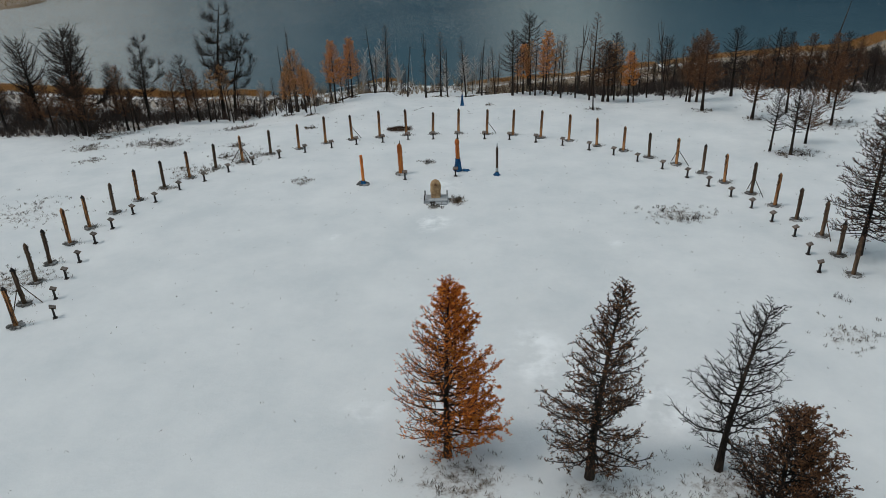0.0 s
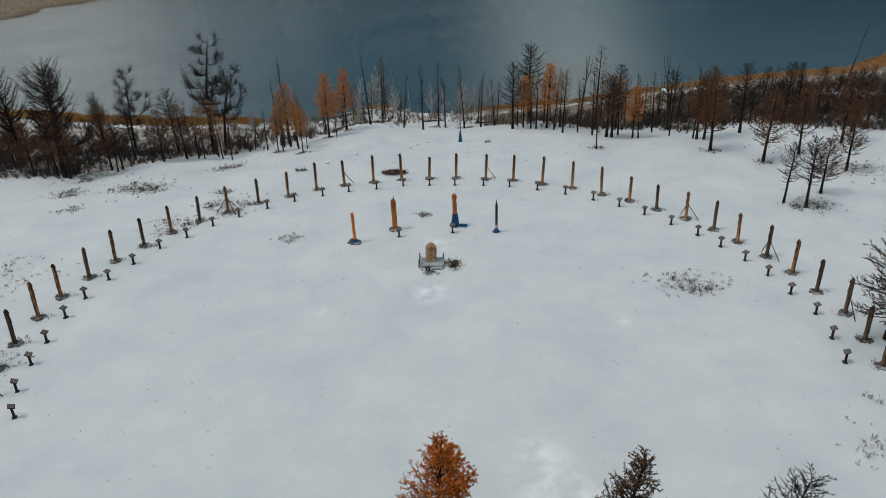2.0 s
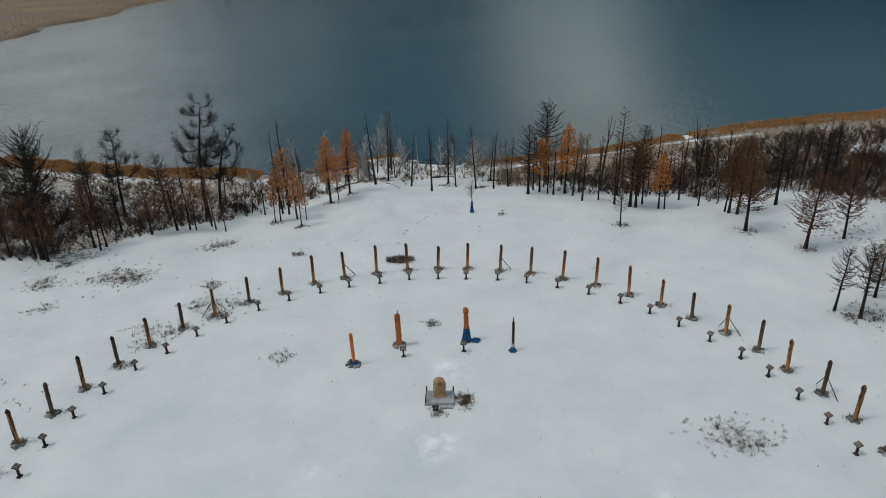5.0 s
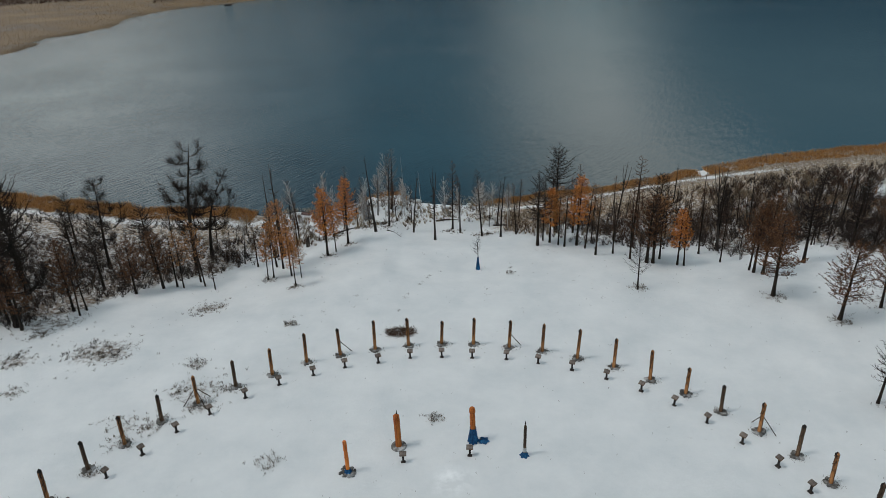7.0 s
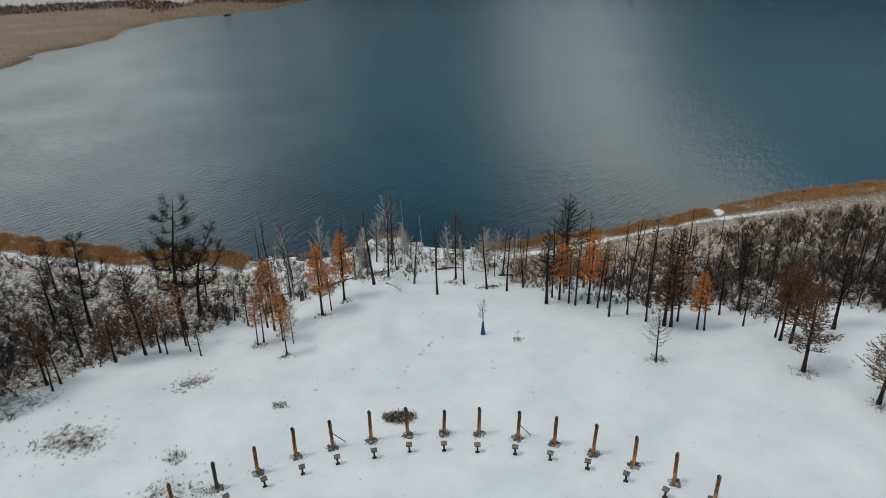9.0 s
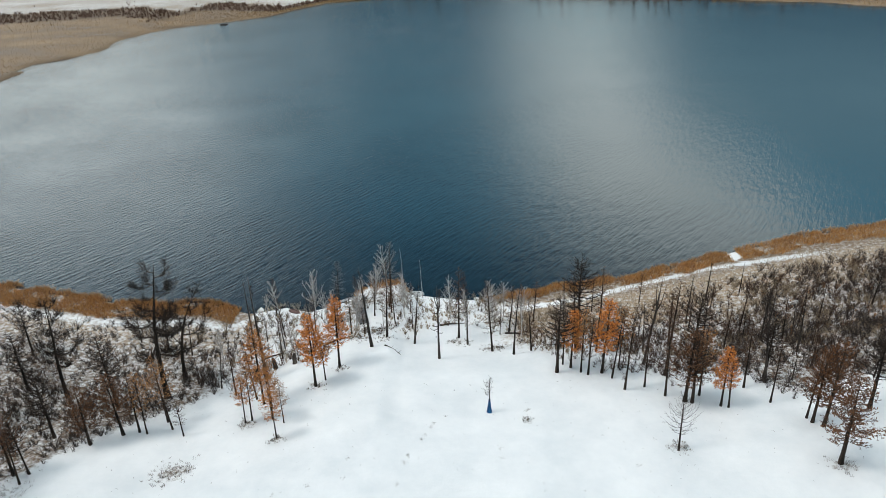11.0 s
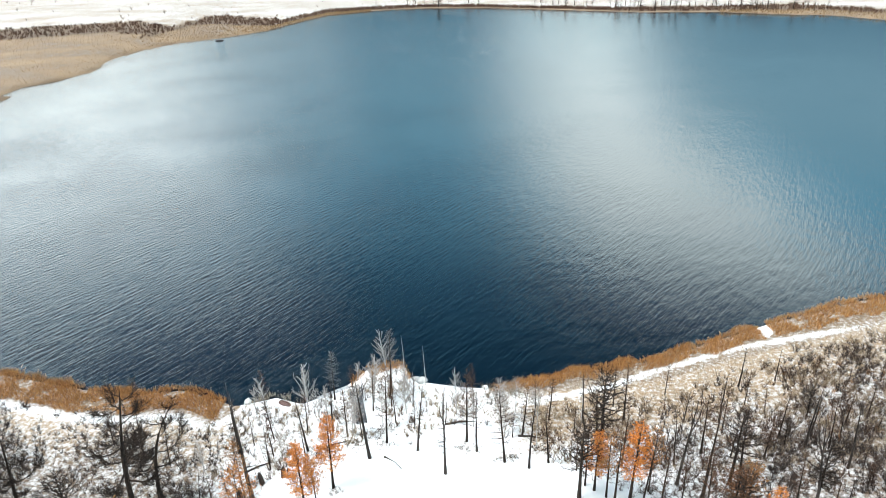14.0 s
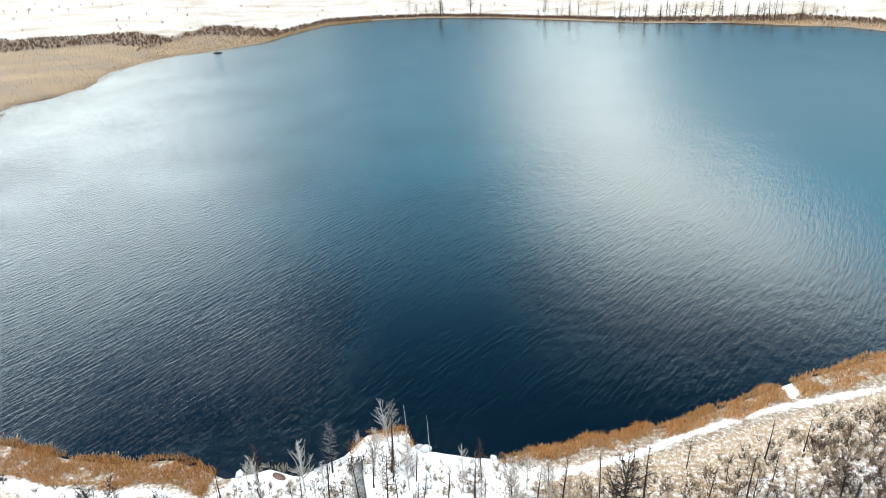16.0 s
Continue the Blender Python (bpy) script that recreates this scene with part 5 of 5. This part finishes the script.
low = Geo()
rnd = random.Random(63)
for cx, cy, r, count in ((-33.8, 82.6, 2.2, 34), (-36.0, 81.4, 1.2, 14), (-31.9, 81.6, 1.1, 14), (-41.5, 80.5, 1.4, 12), (-26.5, 92.0, 1.3, 12), (-27.4, 90.2, 0.7, 6), (-23.8, 79.4, 0.9, 9), (-16.4, 86.5, 0.6, 6), (20.6, 55.0, 1.3, 16), (18.2, 56.6, 1.2, 8), (-1.2, 71.0, 0.5, 6), (26.5, 40.0, 0.6, 4), (38.6, 71.2, 1.4, 12)):
    for _ in range(count):
        a, q = rnd.uniform(0, 6.28), r * math.sqrt(rnd.random())
        shrub(low, cx + 1.3 * q * math.cos(a), cy + 0.8 * q * math.sin(a), rnd.uniform(0.18, 0.5), rnd, 7, 0.016)
tagged(part("low_shrubs", low, SHRUB), "low dark twiggy shrubs poking through the snow", "shrubs", kind="stuff")


# ---- the shore: stairs, boards ----
stairs = thing("wooden_stairs", "grey wooden stairs with a railed landing down to the lake", "stairs", "", pose(-12.1, 122.2, 0, 0, 0, 13))
z0, z1, run = gz(-12.1, 122.0) + 0.2, gz(-13.4, 128.3) + 0.35, 5.4
for k in range(14):
    part("tread", Geo().box((0, k * run / 14, z0 + (z1 - z0) * k / 14), (1.1, 0.30, 0.05), 0, 1, 0.01), STAIR, stairs)
for sx in (-0.57, 0.57):
    part("stringer", Geo().tube([(sx, -0.2, z0 - 0.1), (sx, run, z1 - 0.1)], [0.09, 0.09], 4), STAIR, stairs)
part("landing", Geo().box((0, run + 0.55, z1 - 0.06), (1.6, 1.2, 0.07), 0, 1, 0.01), STAIR, stairs)
for k in range(6):
    part("baluster", Geo().box((-0.75 + 0.3 * k, run + 1.15, z1), (0.07, 0.07, 0.85), 0, 1, 0.01), STAIR, stairs)
for sx in (-0.77, 0.77):
    for yy in (run - 0.05, run + 0.55):
        part("baluster", Geo().box((sx, yy, z1 - 0.9), (0.08, 0.08, 1.75), 0, 1, 0.01), STAIR, stairs)
    part("rail", Geo().tube([(sx, run - 0.1, z1 + 0.85), (sx, run + 1.2, z1 + 0.85)], [0.045, 0.045], 4), STAIR, stairs)
part("rail", Geo().tube([(-0.8, run + 1.17, z1 + 0.85), (0.8, run + 1.17, z1 + 0.85)], [0.045, 0.045], 4), STAIR, stairs)
walkway = thing("plank_walkway", "snowy plank walkway on short posts along the bank", "walkway", "", pose(-18.4, 127.3, WATER_Z + 0.85, 0, 0, 33))
for k in range(8):
    part("plank", Geo().box((0.3 + 0.56 * k, 0, 0), (0.5, 0.6, 0.06), 0, 1, 0.012), CONCRETE, walkway)
for k in range(4):
    part("pile", Geo().tube([(0.4 + 1.5 * k, -0.3, -1.2), (0.4 + 1.5 * k, -0.3, 0.0)], [0.07, 0.07], 7), WOOD_DARK, walkway)
boat = thing("rowing_boat", "small upturned reddish boat on the snowy bank", "boat", "", pose(-22.6, 127.2, gz(-22.6, 127.2), 0, 0, -28))
part("hull", Geo().rock((0, 0, 0), (1.0, 0.45, 0.28), 5, 16, 8, 0.02, 0.3), plain("faded_red_paint", [(0.3, (0.10, 0.055, 0.045)), (0.7, (0.20, 0.13, 0.12))], 5), boat, "", True)
part("keel", Geo().box((0, 0, 0.36), (1.6, 0.06, 0.07), 0, 0.9, 0.01), WOOD_DARK, boat)

for x, y, r, k in ((-5.2, 131.7, 0.8, 1), (-6.1, 132.2, 0.6, 2), (-27.6, 127.9, 0.6, 3), (3.2, 130.0, 0.5, 4)):
    tagged(part("boulder", Geo().rock((0, 0, 0), (r, r * 0.8, r * 0.5), 60 + k, 12, 7, 0.2, 0.3), CLOTH_PALE, None, "", True), "snow-capped boulder at the water's edge", "boulder", "shore boulders").matrix_basis = pose(x, y, max(gz(x, y), WATER_Z - 0.1), 0, 0, 30 * k)

# ---- the far shore ----
rnd = random.Random(5)
FAR_TREES = [conifer("bank_tree", "bare leafless tree on the snowy far bank", 10, 2.6, 400 + k, "trees on the far bank", 34, 5, 1, None, 0, None, TWIG_BROWN, 0.2, 0.16, tw=0.05, lw=2.2, droop=0.2) for k in range(4)]
FAR_USED = set()
for k in range(78):
    x = rnd.choice((rnd.uniform(-60, 230), rnd.uniform(60, 215), rnd.uniform(90, 160)))
    y = float(line(FAR, x)) + rnd.uniform(2, 30) + 10 * (x > 130)
    ob, h = FAR_TREES[rnd.randrange(4)], rnd.choice((rnd.uniform(4, 8), rnd.uniform(7, 13)))
    m = scaled(x, y, gz(x, y), rnd.uniform(0, 360), h / 10, h / 10 * rnd.uniform(0.9, 1.4), (rnd.uniform(-5, 5), rnd.uniform(-5, 5)))
    if ob.name in FAR_USED:
        copy_thing_plain(ob, m)
    else:
        ob.matrix_basis = m
        FAR_USED.add(ob.name)
far_shrub = Geo()
for k in range(4300):
    x = rnd.uniform(-330, 230)
    bw = float(np.interp(x, *FAR_BAND))
    sw = float(np.interp(x, *FAR_BRUSH))
    y = float(line(FAR, x)) + bw + rnd.random() * sw
    shrub(far_shrub, x + float(bay(y)), y, rnd.uniform(0.8, 2.1), rnd, 5, 0.11)
for k in range(170):
    x = rnd.uniform(-330, 230)
    y = float(line(FAR, x)) + float(np.interp(x, *FAR_BAND)) + float(np.interp(x, *FAR_BRUSH)) + rnd.uniform(10, 200)
    shrub(far_shrub, x, y, rnd.uniform(0.8, 2.4), rnd, 8, 0.07)
tagged(part("far_shrubs", far_shrub, SHRUB_FAR), "dark shrub belt behind the far reeds", "shrubs", kind="stuff")
skiff = thing("skiff", "tiny dark boat by the far reeds", "boat", "", pose(-116, 414.5, WATER_Z - 0.05, 0, 0, 20))
part("hull", Geo().rock((0, 0, 0), (2.2, 0.8, 0.5), 3, 14, 6, 0.02, 0.35), WOOD_BLACK, skiff)
part("mast", Geo().tube([(0, 0, 0.3), (0, 0, 2.2)], [0.07, 0.05], 6), WOOD_BLACK, skiff)
